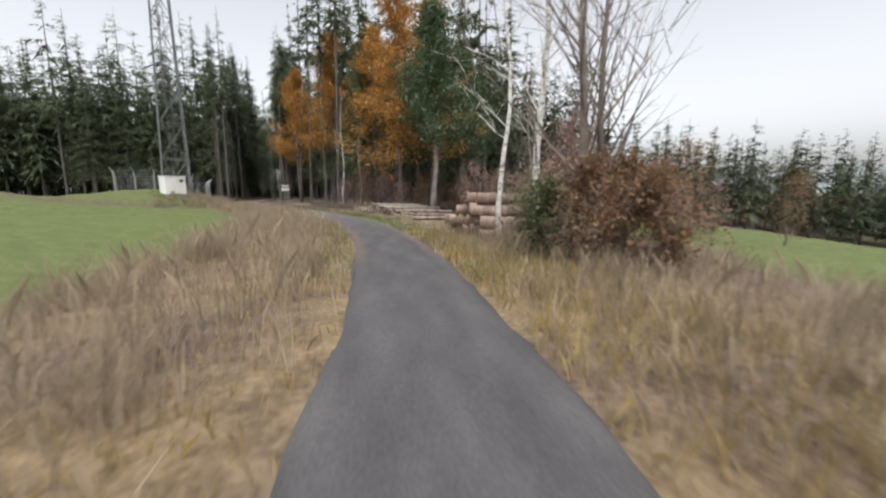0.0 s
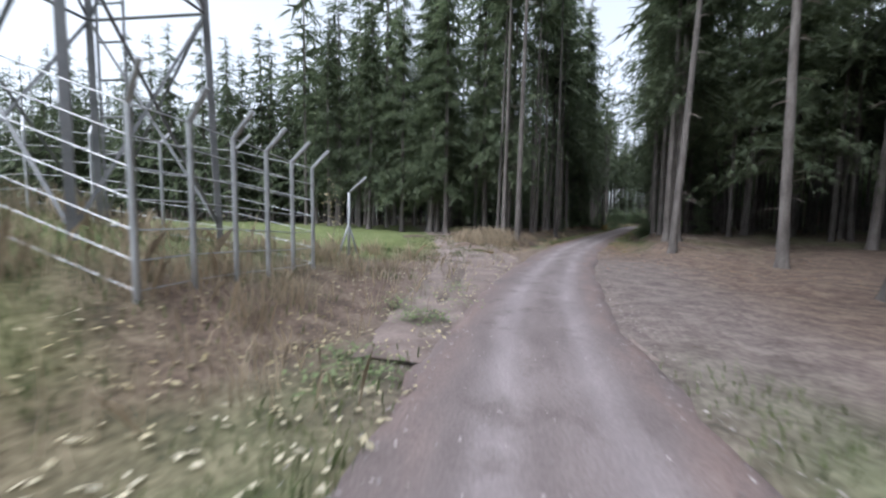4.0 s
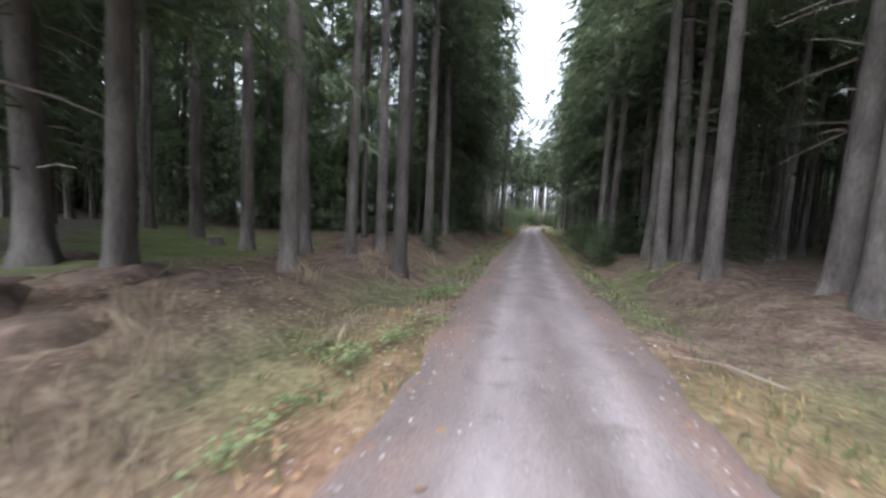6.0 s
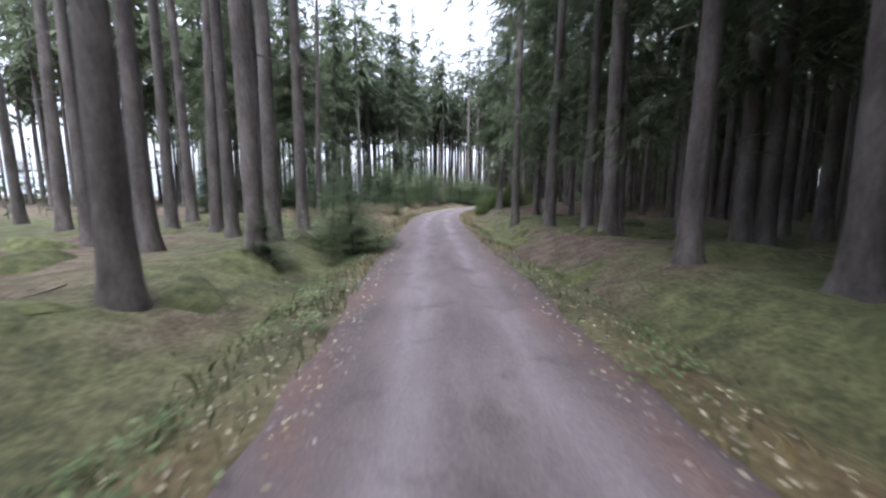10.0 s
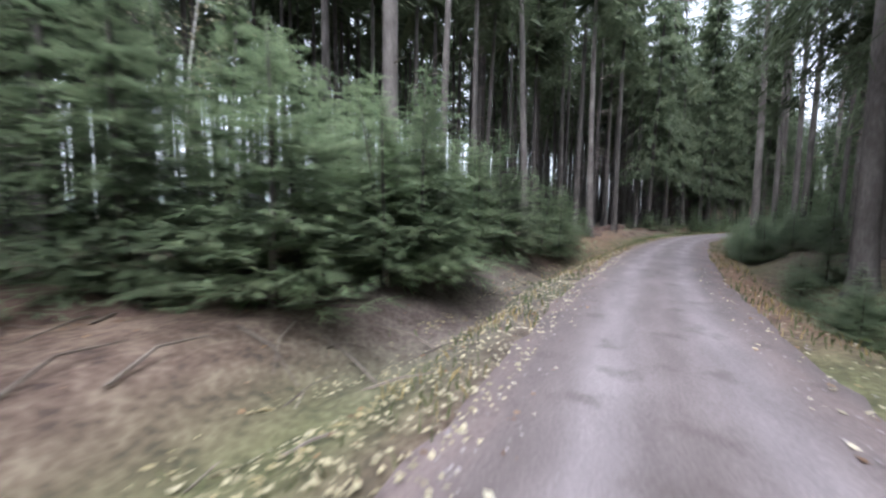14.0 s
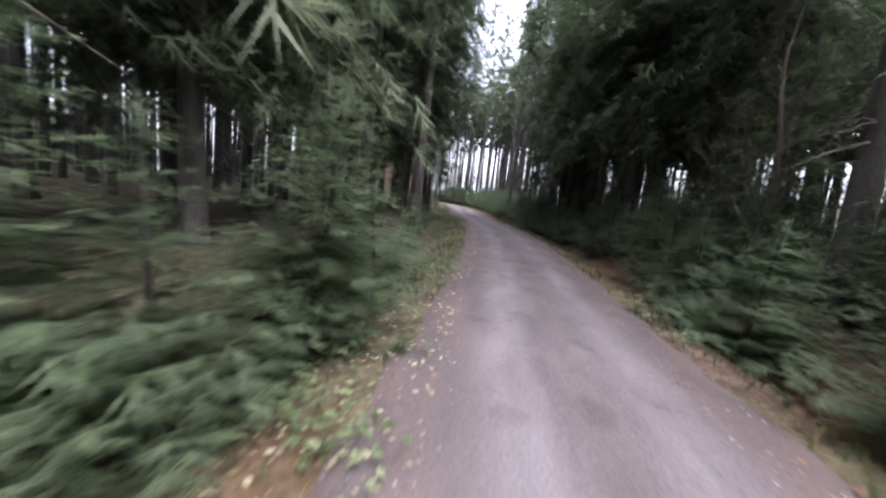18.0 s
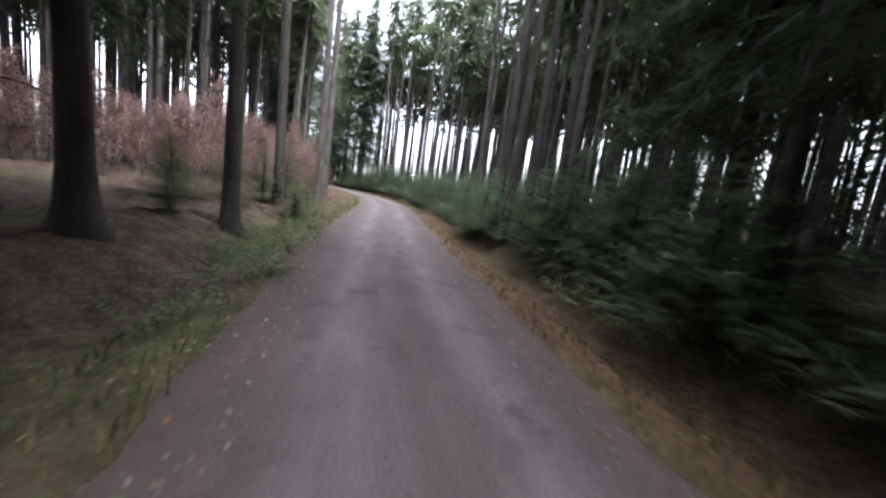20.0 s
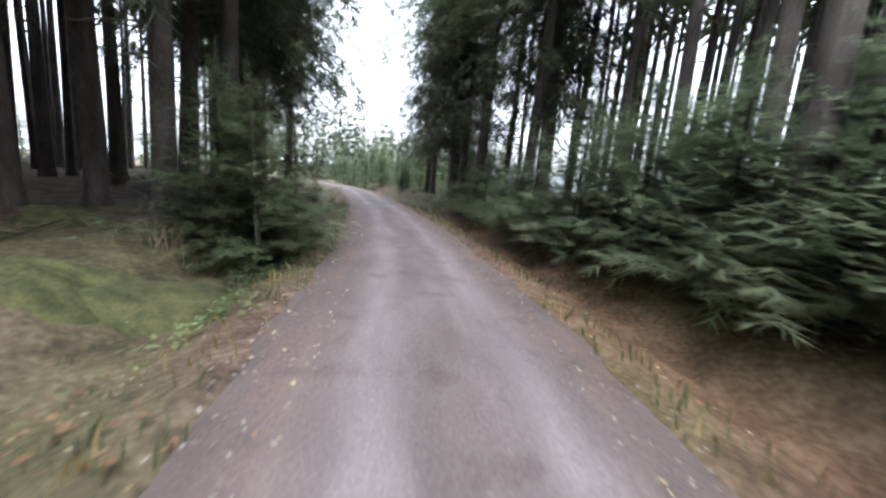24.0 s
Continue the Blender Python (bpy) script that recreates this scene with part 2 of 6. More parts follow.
# ---- helpers that link meshes ----
def link(name, verts, faces, mat, parent=None, smooth=False):
    me = bpy.data.meshes.new(name)
    me.from_pydata([tuple(v) for v in verts] if not isinstance(verts, np.ndarray) else verts.tolist(), [], faces if isinstance(faces, list) else faces.tolist())
    for m in (mat if isinstance(mat, (list, tuple)) else [mat]):
        me.materials.append(m)
    if smooth:
        me.polygons.foreach_set("use_smooth", [True] * len(me.polygons))
    ob = new(name, me)
    if parent:
        ob.parent = parent
    return ob


def part(name, bm, mat, parent, label=""):
    me = bpy.data.meshes.new(name)
    bm.to_mesh(me)
    bm.free()
    me.materials.append(mat)
    ob = new(name, me)
    ob.parent = parent
    if label:
        ob["label"] = label
    return ob


def holder(name, x, y, z, turn=0.0, **tags):
    ob = new(name)
    ob.matrix_basis = pose(x, y, z, 0, 0, turn)
    return tagged(ob, **tags)


def tube(points, radii, sides=8, caps=True):
    """Vertices and faces of a bent, tapered round bar."""
    pts = [Vector(p) for p in points]
    vs, fs = [], []
    for k, p in enumerate(pts):
        t = (pts[min(k + 1, len(pts) - 1)] - pts[max(k - 1, 0)]).normalized()
        u = t.orthogonal().normalized()
        v = t.cross(u)
        for a in range(sides):
            q = 2 * math.pi * a / sides
            vs.append(p + radii[k] * (math.cos(q) * u + math.sin(q) * v))
    for k in range(len(pts) - 1):
        for a in range(sides):
            b = (a + 1) % sides
            fs.append([k * sides + a, k * sides + b, (k + 1) * sides + b, (k + 1) * sides + a])
    if caps:
        fs.append(list(range(sides))[::-1])
        fs.append([(len(pts) - 1) * sides + a for a in range(sides)])
    return vs, fs


class Bundle:
    """Collects many small pieces into one mesh."""

    def __init__(self):
        self.v, self.f = [], []

    def add(self, vs, fs):
        k = len(self.v)
        self.v += [tuple(v) for v in vs]
        self.f += [[k + i for i in f] for f in fs]

    def blade(self, p, tip, wide):
        """A narrow leaf-shaped piece from p to tip."""
        p, tip = Vector(p), Vector(tip)
        t = tip - p
        u = t.cross(Vector((0, 0, 1)))
        if u.length < 1e-4:
            u = Vector((1, 0, 0))
        u = u.normalized() * wide
        mid = p + t * 0.45
        self.add([p, mid + u, tip, mid - u], [[0, 1, 2, 3]])

    def spray(self, p, tip, wide):
        """A needled side shoot: one thin tapering piece."""
        t = tip - p
        u = Vector((t.y, -t.x, 0.25 * t.z))
        u = u.normalized() * wide
        k = len(self.v)
        self.v += [tuple(p + u), tuple(p - u), tuple(tip)]
        self.f.append([k, k + 1, k + 2])

    def frond(self, p, tip, wide):
        """A needled side shoot of three slim twigs that fan out."""
        t = tip - p
        ln = t.length
        u = Vector((t.y, -t.x, 0.25 * t.z)).normalized()
        w = u * wide * 0.27
        for a, b, k in ((0.0, 1.0, 0.0), (0.06, 0.62, 0.4), (0.16, 0.72, -0.38), (0.38, 0.9, 0.3), (0.48, 0.98, -0.26)):
            q, e = p + t * a, p + t * b + u * (ln * k) + Vector((0, 0, -0.1 * ln * abs(k)))
            n = len(self.v)
            self.v += [tuple(q + w), tuple(q - w), tuple(e)]
            self.f.append([n, n + 1, n + 2])

    def box(self, a, b, w):
        a, b = Vector(a), Vector(b)
        t = (b - a).normalized()
        u = t.orthogonal().normalized() * w / 2
        v = t.cross(u)
        c = [a + u + v, a - u + v, a - u - v, a + u - v, b + u + v, b - u + v, b - u - v, b + u - v]
        self.add(c, [[0, 1, 2, 3], [7, 6, 5, 4], [0, 4, 5, 1], [1, 5, 6, 2], [2, 6, 7, 3], [3, 7, 4, 0]])

    def done(self, name, mat, parent=None, smooth=False):
        return link(name, self.v, self.f, mat, parent, smooth)


# ---- ground: one sheet to the horizon ----
def axis(a, b, fine, far):
    mid = list(np.arange(a, b + 0.01, fine))
    low, high, k = [], [], fine
    p, q = a, b
    while p > -far:
        k *= 1.22
        p, q = p - k, q + k
        low.append(p)
        high.append(q)
    return np.array(low[::-1] + mid + high)


GX, GY = axis(-48, 125, 0.75, 1800), axis(-12, 275, 0.75, 1800)
gx, gy = (g.ravel() for g in np.meshgrid(GX, GY))
gs, gd = lane_coords(gx, gy)
gz = height(gx, gy, gs, gd)
nx, ny = len(GX), len(GY)
gi = (np.arange(ny - 1)[:, None] * nx + np.arange(nx - 1)[None, :]).ravel()
gfaces = np.stack([gi, gi + 1, gi + nx + 1, gi + nx], 1)
go = np.abs(gd) - width(gs) / 2
gt = track_distance(gx, gy)
n1, n2, n3 = waves(gx, gy, 5, 11), waves(gx, gy, 17, 12), waves(gx, gy, 2.2, 13)

field = step(-gd + n2 * 0.5, 4.3, 5.8) * (1 - step(gs, 38, 46))
field = np.maximum(field, step(-gd + n1 * 0.7 - 0.1 * (gs - 52), 3.4, 5.4) * step(gs, 42, 48) * (1 - step(gs, 82, 90)) * (1 - step(-gd, 60, 70)) * 0.9)
field = np.maximum(field, step(gd + 0.6 * n1, 6.6, 8.0) * (1 - step(gs, 14, 24)))
straw = (1 - step(go, 3.0, 4.6)) * (1 - step(gs, 40, 52)) * step(n1, -0.9, 0.1)
straw = np.maximum(straw, 0.45 * step(-gd, 1.6, 2.6) * (1 - step(-gd, 6, 8)) * step(gs, 138, 146) * (1 - step(gs, 158, 166)))
straw = np.maximum(straw, 0.8 * np.exp(-(((gx + 15.2) / 1.6) ** 2 + ((gy - 66) / 4.5) ** 2)))
mud = np.exp(-(gt / 1.25) ** 2) + step(go, -1, 0.2) * (1 - step(go, 1.2, 4.0)) * step(gd, 0, 1) * step(gs, 48, 53) * (1 - step(gs, 62, 67))
mud = np.maximum(mud, step(-gd, 1.2, 2) * (1 - step(-gd, 5, 9)) * step(gs, 170, 173) * (1 - step(gs, 177, 181)) * 0.7)
moss = step(n2 + 0.5 * n1, -0.2, 0.7) * step(gs, 66, 80) * 0.55
moss = np.maximum(moss, step(gs, 100, 112) * (1 - step(gs, 140, 150)) * step(n2 + 0.4 * n3, -0.8, 0.2) * 0.9)
moss = np.maximum(moss, (1 - step(go, 1.2, 3.0)) * step(n1, -0.6, 0.5) * step(gs, 66, 76) * 0.8)
red = 0.75 * np.exp(-((go - 0.5) / 0.65) ** 2) * step(n2 + n3 * 0.3, -0.3, 0.5) * step(gs, 64, 72) * np.where((gd < 0) & (gs > 218), 0.25, 1.0)
red = np.maximum(red, 0.85 * np.exp(-((gs - 172) / 4.5) ** 2 - ((gd + 8.2) / 2.6) ** 2))
red = np.maximum(red, 0.8 * np.exp(-((gs - 210) / 4) ** 2 - ((gd + 5.2) / 1.6) ** 2))
red = np.maximum(red, 0.6 * np.exp(-((gs - 190) / 7) ** 2 - ((gd + 4.2) / 1.4) ** 2))
red = np.maximum(red, 0.95 * step(gs, 236, 243) * (1 - step(gs, 262, 272)) * np.exp(-((gd - 2.3) / 0.8) ** 2))
red = np.maximum(red, 0.8 * step(gs, 276, 284) * (1 - step(gs, 296, 304)) * np.exp(-((gd - 2.6) / 0.9) ** 2))
red = np.maximum(red, 0.7 * step(gs, 205, 212) * (1 - step(gs, 228, 236)) * np.exp(-((gd - 2.8) / 1.0) ** 2))
edge_green = np.exp(-((go - 0.7) / 0.6) ** 2) * (1 - step(gs, 46, 54)) * step(gs + 6 * n1, 8, 24)

ground = link("ground", np.stack([gx, gy, gz], 1), gfaces, M_FARHILL, smooth=True)
tagged(ground, "forest floor with moss, needles and field grass", "ground", kind="structure")
for label, cols in (("zone_a", (field, straw, np.clip(mud, 0, 1))), ("zone_b", (np.clip(moss, 0, 1), np.clip(red, 0, 1), np.clip(edge_green, 0, 1)))):
    at = ground.data.color_attributes.new(label, "FLOAT_COLOR", "POINT")
    at.data.foreach_set("color", np.stack([*cols, np.ones_like(field)], 1).ravel())


def ground_material():
    m = bpy.data.materials.new("forest_and_field_ground")
    m.use_nodes = True
    n, l = m.node_tree.nodes, m.node_tree.links
    p = n["Principled BSDF"]
    p.inputs["Roughness"].default_value = 0.92
    co = n.new("ShaderNodeTexCoord")

    def noise_at(scale, detail=5):
        t = n.new("ShaderNodeTexNoise")
        t.inputs["Scale"].default_value, t.inputs["Detail"].default_value = scale, detail
        l.new(co.outputs["Object"], t.inputs["Vector"])
        return t.outputs[0]

    def ramp(src, cols, lo=0.33, hi=0.67):
        r = n.new("ShaderNodeValToRGB")
        e = r.color_ramp.elements
        while len(e) < len(cols):
            e.new(0.5)
        for k, c in enumerate(cols):
            e[k].position, e[k].color = lo + (hi - lo) * k / (len(cols) - 1), (*c, 1)
        l.new(src, r.inputs[0])
        return r.outputs[0]

    def blend(a, b, f):
        x = n.new("ShaderNodeMix")
        x.data_type = "RGBA"
        l.new(f, x.inputs[0])
        l.new(a, x.inputs[6])
        l.new(b, x.inputs[7])
        return x.outputs[2]

    fine, mid, big = noise_at(14, 8), noise_at(2.5), noise_at(0.35)
    both = n.new("ShaderNodeMath")
    both.operation = "ADD"
    half = n.new("ShaderNodeMath")
    half.operation, half.inputs[1].default_value = "MULTIPLY", 0.5
    l.new(fine, both.inputs[0])
    l.new(mid, both.inputs[1])
    l.new(both.outputs[0], half.inputs[0])
    g = half.outputs[0]
    litter = ramp(g, [(0.042, 0.027, 0.021), (0.088, 0.058, 0.043), (0.14, 0.1, 0.074), (0.195, 0.15, 0.112)], 0.36, 0.64)
    mossy = ramp(g, [(0.045, 0.055, 0.02), (0.085, 0.098, 0.034), (0.145, 0.15, 0.06)], 0.38, 0.63)
    crop = ramp(g, [(0.066, 0.09, 0.02), (0.1, 0.13, 0.032), (0.155, 0.175, 0.062)], 0.36, 0.66)
    strawc = ramp(g, [(0.1, 0.07, 0.036), (0.195, 0.14, 0.078), (0.29, 0.215, 0.125)], 0.36, 0.64)
    mudc = ramp(g, [(0.065, 0.05, 0.044), (0.125, 0.1, 0.09), (0.19, 0.16, 0.145)], 0.36, 0.64)
    redc = ramp(g, [(0.09, 0.045, 0.025), (0.17, 0.088, 0.052), (0.24, 0.14, 0.09)], 0.36, 0.64)
    greenc = ramp(g, [(0.05, 0.09, 0.025), (0.085, 0.145, 0.042), (0.145, 0.2, 0.07)], 0.36, 0.64)
    za, zb = n.new("ShaderNodeVertexColor"), n.new("ShaderNodeVertexColor")
    za.layer_name, zb.layer_name = "zone_a", "zone_b"
    sa, sb = n.new("ShaderNodeSeparateColor"), n.new("ShaderNodeSeparateColor")
    l.new(za.outputs[0], sa.inputs[0])
    l.new(zb.outputs[0], sb.inputs[0])
    c = blend(litter, mossy, sb.outputs[0])
    c = blend(c, redc, sb.outputs[1])
    c = blend(c, crop, sa.outputs[0])
    c = blend(c, strawc, sa.outputs[1])
    c = blend(c, mudc, sa.outputs[2])
    c = blend(c, greenc, sb.outputs[2])
    l.new(c, p.inputs["Base Color"])
    bp = n.new("ShaderNodeBump")
    bp.inputs["Strength"].default_value, bp.inputs["Distance"].default_value = 0.7, 0.08
    l.new(g, bp.inputs["Height"])
    l.new(bp.outputs[0], p.inputs["Normal"])
    return m


ground.data.materials[0] = ground_material()


# ---- the lane: worn asphalt that turns into a gravel track ----
def lane_surface():
    cols = np.array([-1.18, -1.05, -0.95, -0.85, -0.7, -0.55, -0.42, -0.28, -0.14, 0, 0.14, 0.28, 0.42, 0.55, 0.7, 0.85, 0.95, 1.05, 1.18])
    ss = np.arange(-70, S_END + 75, 0.4)
    vs, worn, dirt, across = [], [], [], []
    for s in ss:
        x, y, h = lane(s)
        w = float(width(s)) / 2
        wob = 0.12 * math.sin(s * 0.9) + 0.1 * math.sin(s * 2.3 + 1) + 0.1 * math.sin(s * 5.1 + 2) + 0.05 * math.sin(s * 7.7)
        for c in cols:
            d = c * w + (wob * (0.35 if s > 30 else 0.2) if abs(c) > 0.9 else 0) * (1 if c > 0 else -1)
            px, py = x + math.cos(h) * d, y + math.sin(h) * d
            gravel = float(step(np.array(s), 14, 34))
            rut = math.exp(-((abs(c - 0.06) - 0.4) / 0.17) ** 2)
            z = 0.05 * (1 - c * c) - 0.025 * gravel * rut
            z += 0.002 * math.sin(px * 2.1 + py * 1.3) * math.sin(py * 1.7 - px * 2.1)
            if abs(c) > 1:
                z = -0.02 if abs(c) < 1.1 else -0.14
            vs.append((px, py, z))
            across.append(d)
            worn.append(rut)
            dirt.append(max(gravel, 0.9 * float(step(np.array(s), 6, 12)) * (abs(c) > 0.84)))
    k = len(cols)
    fs = [[a * k + b, a * k + b + 1, (a + 1) * k + b + 1, (a + 1) * k + b] for a in range(len(ss) - 1) for b in range(k - 1)]
    ob = link("road", vs, fs, M_FARHILL, smooth=True)
    edge = np.tile(np.abs(cols), len(ss))
    at = ob.data.color_attributes.new("wear", "FLOAT_COLOR", "POINT")
    at.data.foreach_set("color", np.stack([worn, dirt, np.clip((edge - 0.52) / 0.36, 0, 1) * np.interp(np.repeat(ss, k), [20, 40, 66, 80, 124, 140, 182, 200, 300], [1.0, 0.5, 0.5, 1.0, 0.9, 0.25, 0.35, 0.6, 0.6]), np.ones(len(vs))], 1).ravel())
    along = ob.data.color_attributes.new("strip", "FLOAT_COLOR", "POINT")
    along.data.foreach_set("color", np.stack([np.array(across), np.repeat(ss, k) * 0.28, np.zeros(len(vs)), np.ones(len(vs))], 1).ravel())
    return tagged(ob, "narrow lane, worn asphalt turning to rutted reddish gravel", "road", kind="structure")


def lane_material():
    m = bpy.data.materials.new("worn_lane")
    m.use_nodes = True
    n, l = m.node_tree.nodes, m.node_tree.links
    p = n["Principled BSDF"]
    co = n.new("ShaderNodeTexCoord")

    def noise_at(scale, detail=6):
        t = n.new("ShaderNodeTexNoise")
        t.inputs["Scale"].default_value, t.inputs["Detail"].default_value = scale, detail
        l.new(co.outputs["Object"], t.inputs["Vector"])
        return t.outputs[0]

    def ramp(src, cols, lo, hi):
        r = n.new("ShaderNodeValToRGB")
        e = r.color_ramp.elements
        while len(e) < len(cols):
            e.new(0.5)
        for k, c in enumerate(cols):
            e[k].position, e[k].color = lo + (hi - lo) * k / (len(cols) - 1), (*c, 1)
        l.new(src, r.inputs[0])
        return r.outputs[0]

    def blend(a, b, f):
        x = n.new("ShaderNodeMix")
        x.data_type = "RGBA"
        l.new(f, x.inputs[0])
        l.new(a, x.inputs[6])
        l.new(b, x.inputs[7])
        return x.outputs[2]

    def times(a, k, add=0.0):
        x = n.new("ShaderNodeMath")
        x.operation, x.inputs[1].default_value, x.inputs[2].default_value = "MULTIPLY_ADD", k, add
        l.new(a, x.inputs[0])
        return x.outputs[0]

    fine = noise_at(38, 9)
    strip = n.new("ShaderNodeVertexColor")
    strip.layer_name = "strip"
    streak = n.new("ShaderNodeTexNoise")
    streak.inputs["Scale"].default_value, streak.inputs["Detail"].default_value = 2.4, 6
    l.new(strip.outputs[0], streak.inputs["Vector"])
    mid = streak.outputs[0]
    sumn = n.new("ShaderNodeMath")
    sumn.operation = "ADD"
    l.new(times(fine, 0.45), sumn.inputs[0])
    l.new(times(mid, 0.55), sumn.inputs[1])
    g = sumn.outputs[0]
    tar = ramp(g, [(0.05, 0.049, 0.05), (0.074, 0.072, 0.074), (0.108, 0.105, 0.106)], 0.38, 0.64)
    grav = ramp(g, [(0.098, 0.079, 0.076), (0.138, 0.113, 0.11), (0.188, 0.158, 0.155)], 0.36, 0.64)
    pale = ramp(g, [(0.15, 0.127, 0.127), (0.2, 0.172, 0.173), (0.262, 0.231, 0.233)], 0.36, 0.64)
    reds = ramp(g, [(0.072, 0.044, 0.036), (0.125, 0.08, 0.067), (0.18, 0.124, 0.106)], 0.36, 0.64)
    vc, sp = n.new("ShaderNodeVertexColor"), n.new("ShaderNodeSeparateColor")
    vc.layer_name = "wear"
    l.new(vc.outputs[0], sp.inputs[0])
    track = blend(grav, pale, times(sp.outputs[0], 1.0))
    patch = ramp(mid, [(0, 0, 0), (1, 1, 1)], 0.42, 0.6)
    ragged = n.new("ShaderNodeMath")
    ragged.operation, ragged.use_clamp = "MULTIPLY", True
    l.new(times(patch, 1.0, 0.25), ragged.inputs[0])
    l.new(sp.outputs[2], ragged.inputs[1])
    c = blend(track, reds, ragged.outputs[0])
    spots = noise_at(1.9, 7)
    mudc = ramp(fine, [(0.06, 0.046, 0.042), (0.105, 0.084, 0.078)], 0.35, 0.65)
    muddy = n.new("ShaderNodeMath")
    muddy.operation, muddy.use_clamp = "MULTIPLY", True
    l.new(ramp(spots, [(0, 0, 0), (1, 1, 1)], 0.56, 0.68), muddy.inputs[0])
    muddy.inputs[1].default_value = 0.55
    c = blend(c, mudc, muddy.outputs[0])
    dirt = n.new("ShaderNodeMath")
    dirt.operation, dirt.use_clamp = "MULTIPLY", True
    l.new(sp.outputs[1], dirt.inputs[0])
    dirt.inputs[1].default_value = 1.0
    c = blend(tar, c, dirt.outputs[0])
    l.new(c, p.inputs["Base Color"])
    p.inputs["Roughness"].default_value = 0.8
    bp = n.new("ShaderNodeBump")
    bp.inputs["Strength"].default_value, bp.inputs["Distance"].default_value = 0.5, 0.025
    l.new(g, bp.inputs["Height"])
    l.new(bp.outputs[0], p.inputs["Normal"])
    return m


road = lane_surface()
road.data.materials[0] = lane_material()


# ---- trees: each kind is built once or a few times, then copied ----
def trunk_mesh(high, r, sides=10, flare=1.7, bend=0.25, rnd=random):
    zs = [-0.35, 0.0, 0.12, 0.35, 0.9, 2.0, 4.5, 8.0, 12.0, 16.0, 20.0, 25.0, 30.0]
    zs = [z for z in zs if z < high - 0.5] + [high]
    ax, ay = rnd.uniform(-bend, bend), rnd.uniform(-bend, bend)
    lobes = rnd.randint(4, 6)
    ph = rnd.uniform(0, 6)
    vs, fs = [], []
    for k, z in enumerate(zs):
        t = max(0, z) / high
        rr = r * (1 - 0.9 * t) if high > 4 else r * (1 - 0.95 * t)
        f = 1 + (flare - 1) * math.exp(-max(0, z) / 0.32)
        cx, cy = ax * math.sin(t * 3.0), ay * math.sin(t * 2.3)
        for a in range(sides):
            q = 2 * math.pi * a / sides
            lob = 1 + 0.3 * (f - 1) * math.cos(lobes * q + ph) + 0.04 * math.sin(3 * q + z)
            vs.append((cx + rr * f * lob * math.cos(q), cy + rr * f * lob * math.sin(q), z))
    for k in range(len(zs) - 1):
        for a in range(sides):
            b = (a + 1) % sides
            fs.append([k * sides + a, k * sides + b, (k + 1) * sides + b, (k + 1) * sides + a])
    fs.append([(len(zs) - 1) * sides + a for a in range(sides)])
    return vs, fs


def spruce_limb(bu, z, az, length, droop, n, wide, rnd, hang=0.25, fork=0.0):
    """A drooping limb with paired, tapering side shoots."""
    ca, sa = math.cos(az), math.sin(az)
    def at(t):
        return Vector((ca * length * t, sa * length * t, z + length * (0.12 * t - droop * t * t)))
    for k in range(n):
        t = 0.12 + 0.88 * (k + rnd.uniform(-0.3, 0.3)) / n
        p = at(t)
        if fork:
            p += Vector((rnd.uniform(-1, 1), rnd.uniform(-1, 1), rnd.uniform(-1, 1))) * length * 0.07
        for side in (-1, 1):
            ang = az + side * rnd.uniform(0.35, 1.15)
            ll = length * ((0.2 * (1 - t) + 0.09) * fork if fork else (0.4 * (1 - t) + 0.13)) * rnd.uniform(0.6, 1.3)
            ll = min(ll, 0.42 + 0.1 * rnd.random()) if fork else ll
            tip = p + Vector((math.cos(ang) * ll, math.sin(ang) * ll, ll * rnd.uniform(-0.35 - hang, 0.4 if fork else 0.12)))
            (bu.frond if fork else bu.spray)(p, tip, ll * wide)
    thin = 0.035 if fork else 0.3
    bu.spray(at(0.0), at(0.7), length * wide * thin)
    bu.spray(at(0.5), at(1.08), length * wide * thin)


def spruce_crown(high, low, reach, whorls, per, n, wide, rnd, droop=0.3, ragged=0.25, hang=0.25, top=0.06, fork=0.0):
    bu = Bundle()
    for k in range(whorls):
        t = (k + rnd.uniform(-0.4, 0.4)) / whorls
        z = low + (high - low) * max(0, t)
        for b in range(per):
            ln = reach * ((1 - t) ** 0.8 * (1 - top) + top) * rnd.uniform(1 - ragged, 1 + ragged)
            lush = fork if z < 13 else 0.0
            spruce_limb(bu, z + rnd.uniform(-0.5, 0.5) * (high - low) / whorls, rnd.uniform(0, 6.283), ln, droop * (1.1 - 0.6 * t) * rnd.uniform(0.6, 1.3), n if lush or not fork else 5, wide if lush or not fork else 0.14, rnd, hang, lush)
    bu.spray(Vector((0, 0, high - reach * 0.3)), Vector((0.05, 0.02, high + reach * 0.12)), reach * 0.03)
    return bu


def dead_stubs(bu, low, top, count, r, rnd, reach=1.1):
    for _ in range(count):
        z, az, ln = rnd.uniform(low, top), rnd.uniform(0, 6.283), rnd.uniform(0.25, reach)
        a = Vector((math.cos(az) * r, math.sin(az) * r, z))
        b = a + Vector((math.cos(az) * ln, math.sin(az) * ln, ln * rnd.uniform(-0.5, 0.15)))
        vs, fs = tube([a, (a + b) / 2 + Vector((0, 0, 0.05)), b], [0.022, 0.014, 0.005], 3, False)
        bu.add(vs, fs)


def make_tree(name, trunk, crown, bark, leaf, stubs=None, **tags):
    ob = new(name)
    vs, fs = trunk
    link("trunk", vs, fs, bark, ob, True)
    if stubs and stubs.v:
        tagged(stubs.done("deadwood", M_TWIG, ob), kind="stuff")
    if crown and crown.v:
        crown.done("crown", leaf, ob)
    return tagged(ob, **tags)


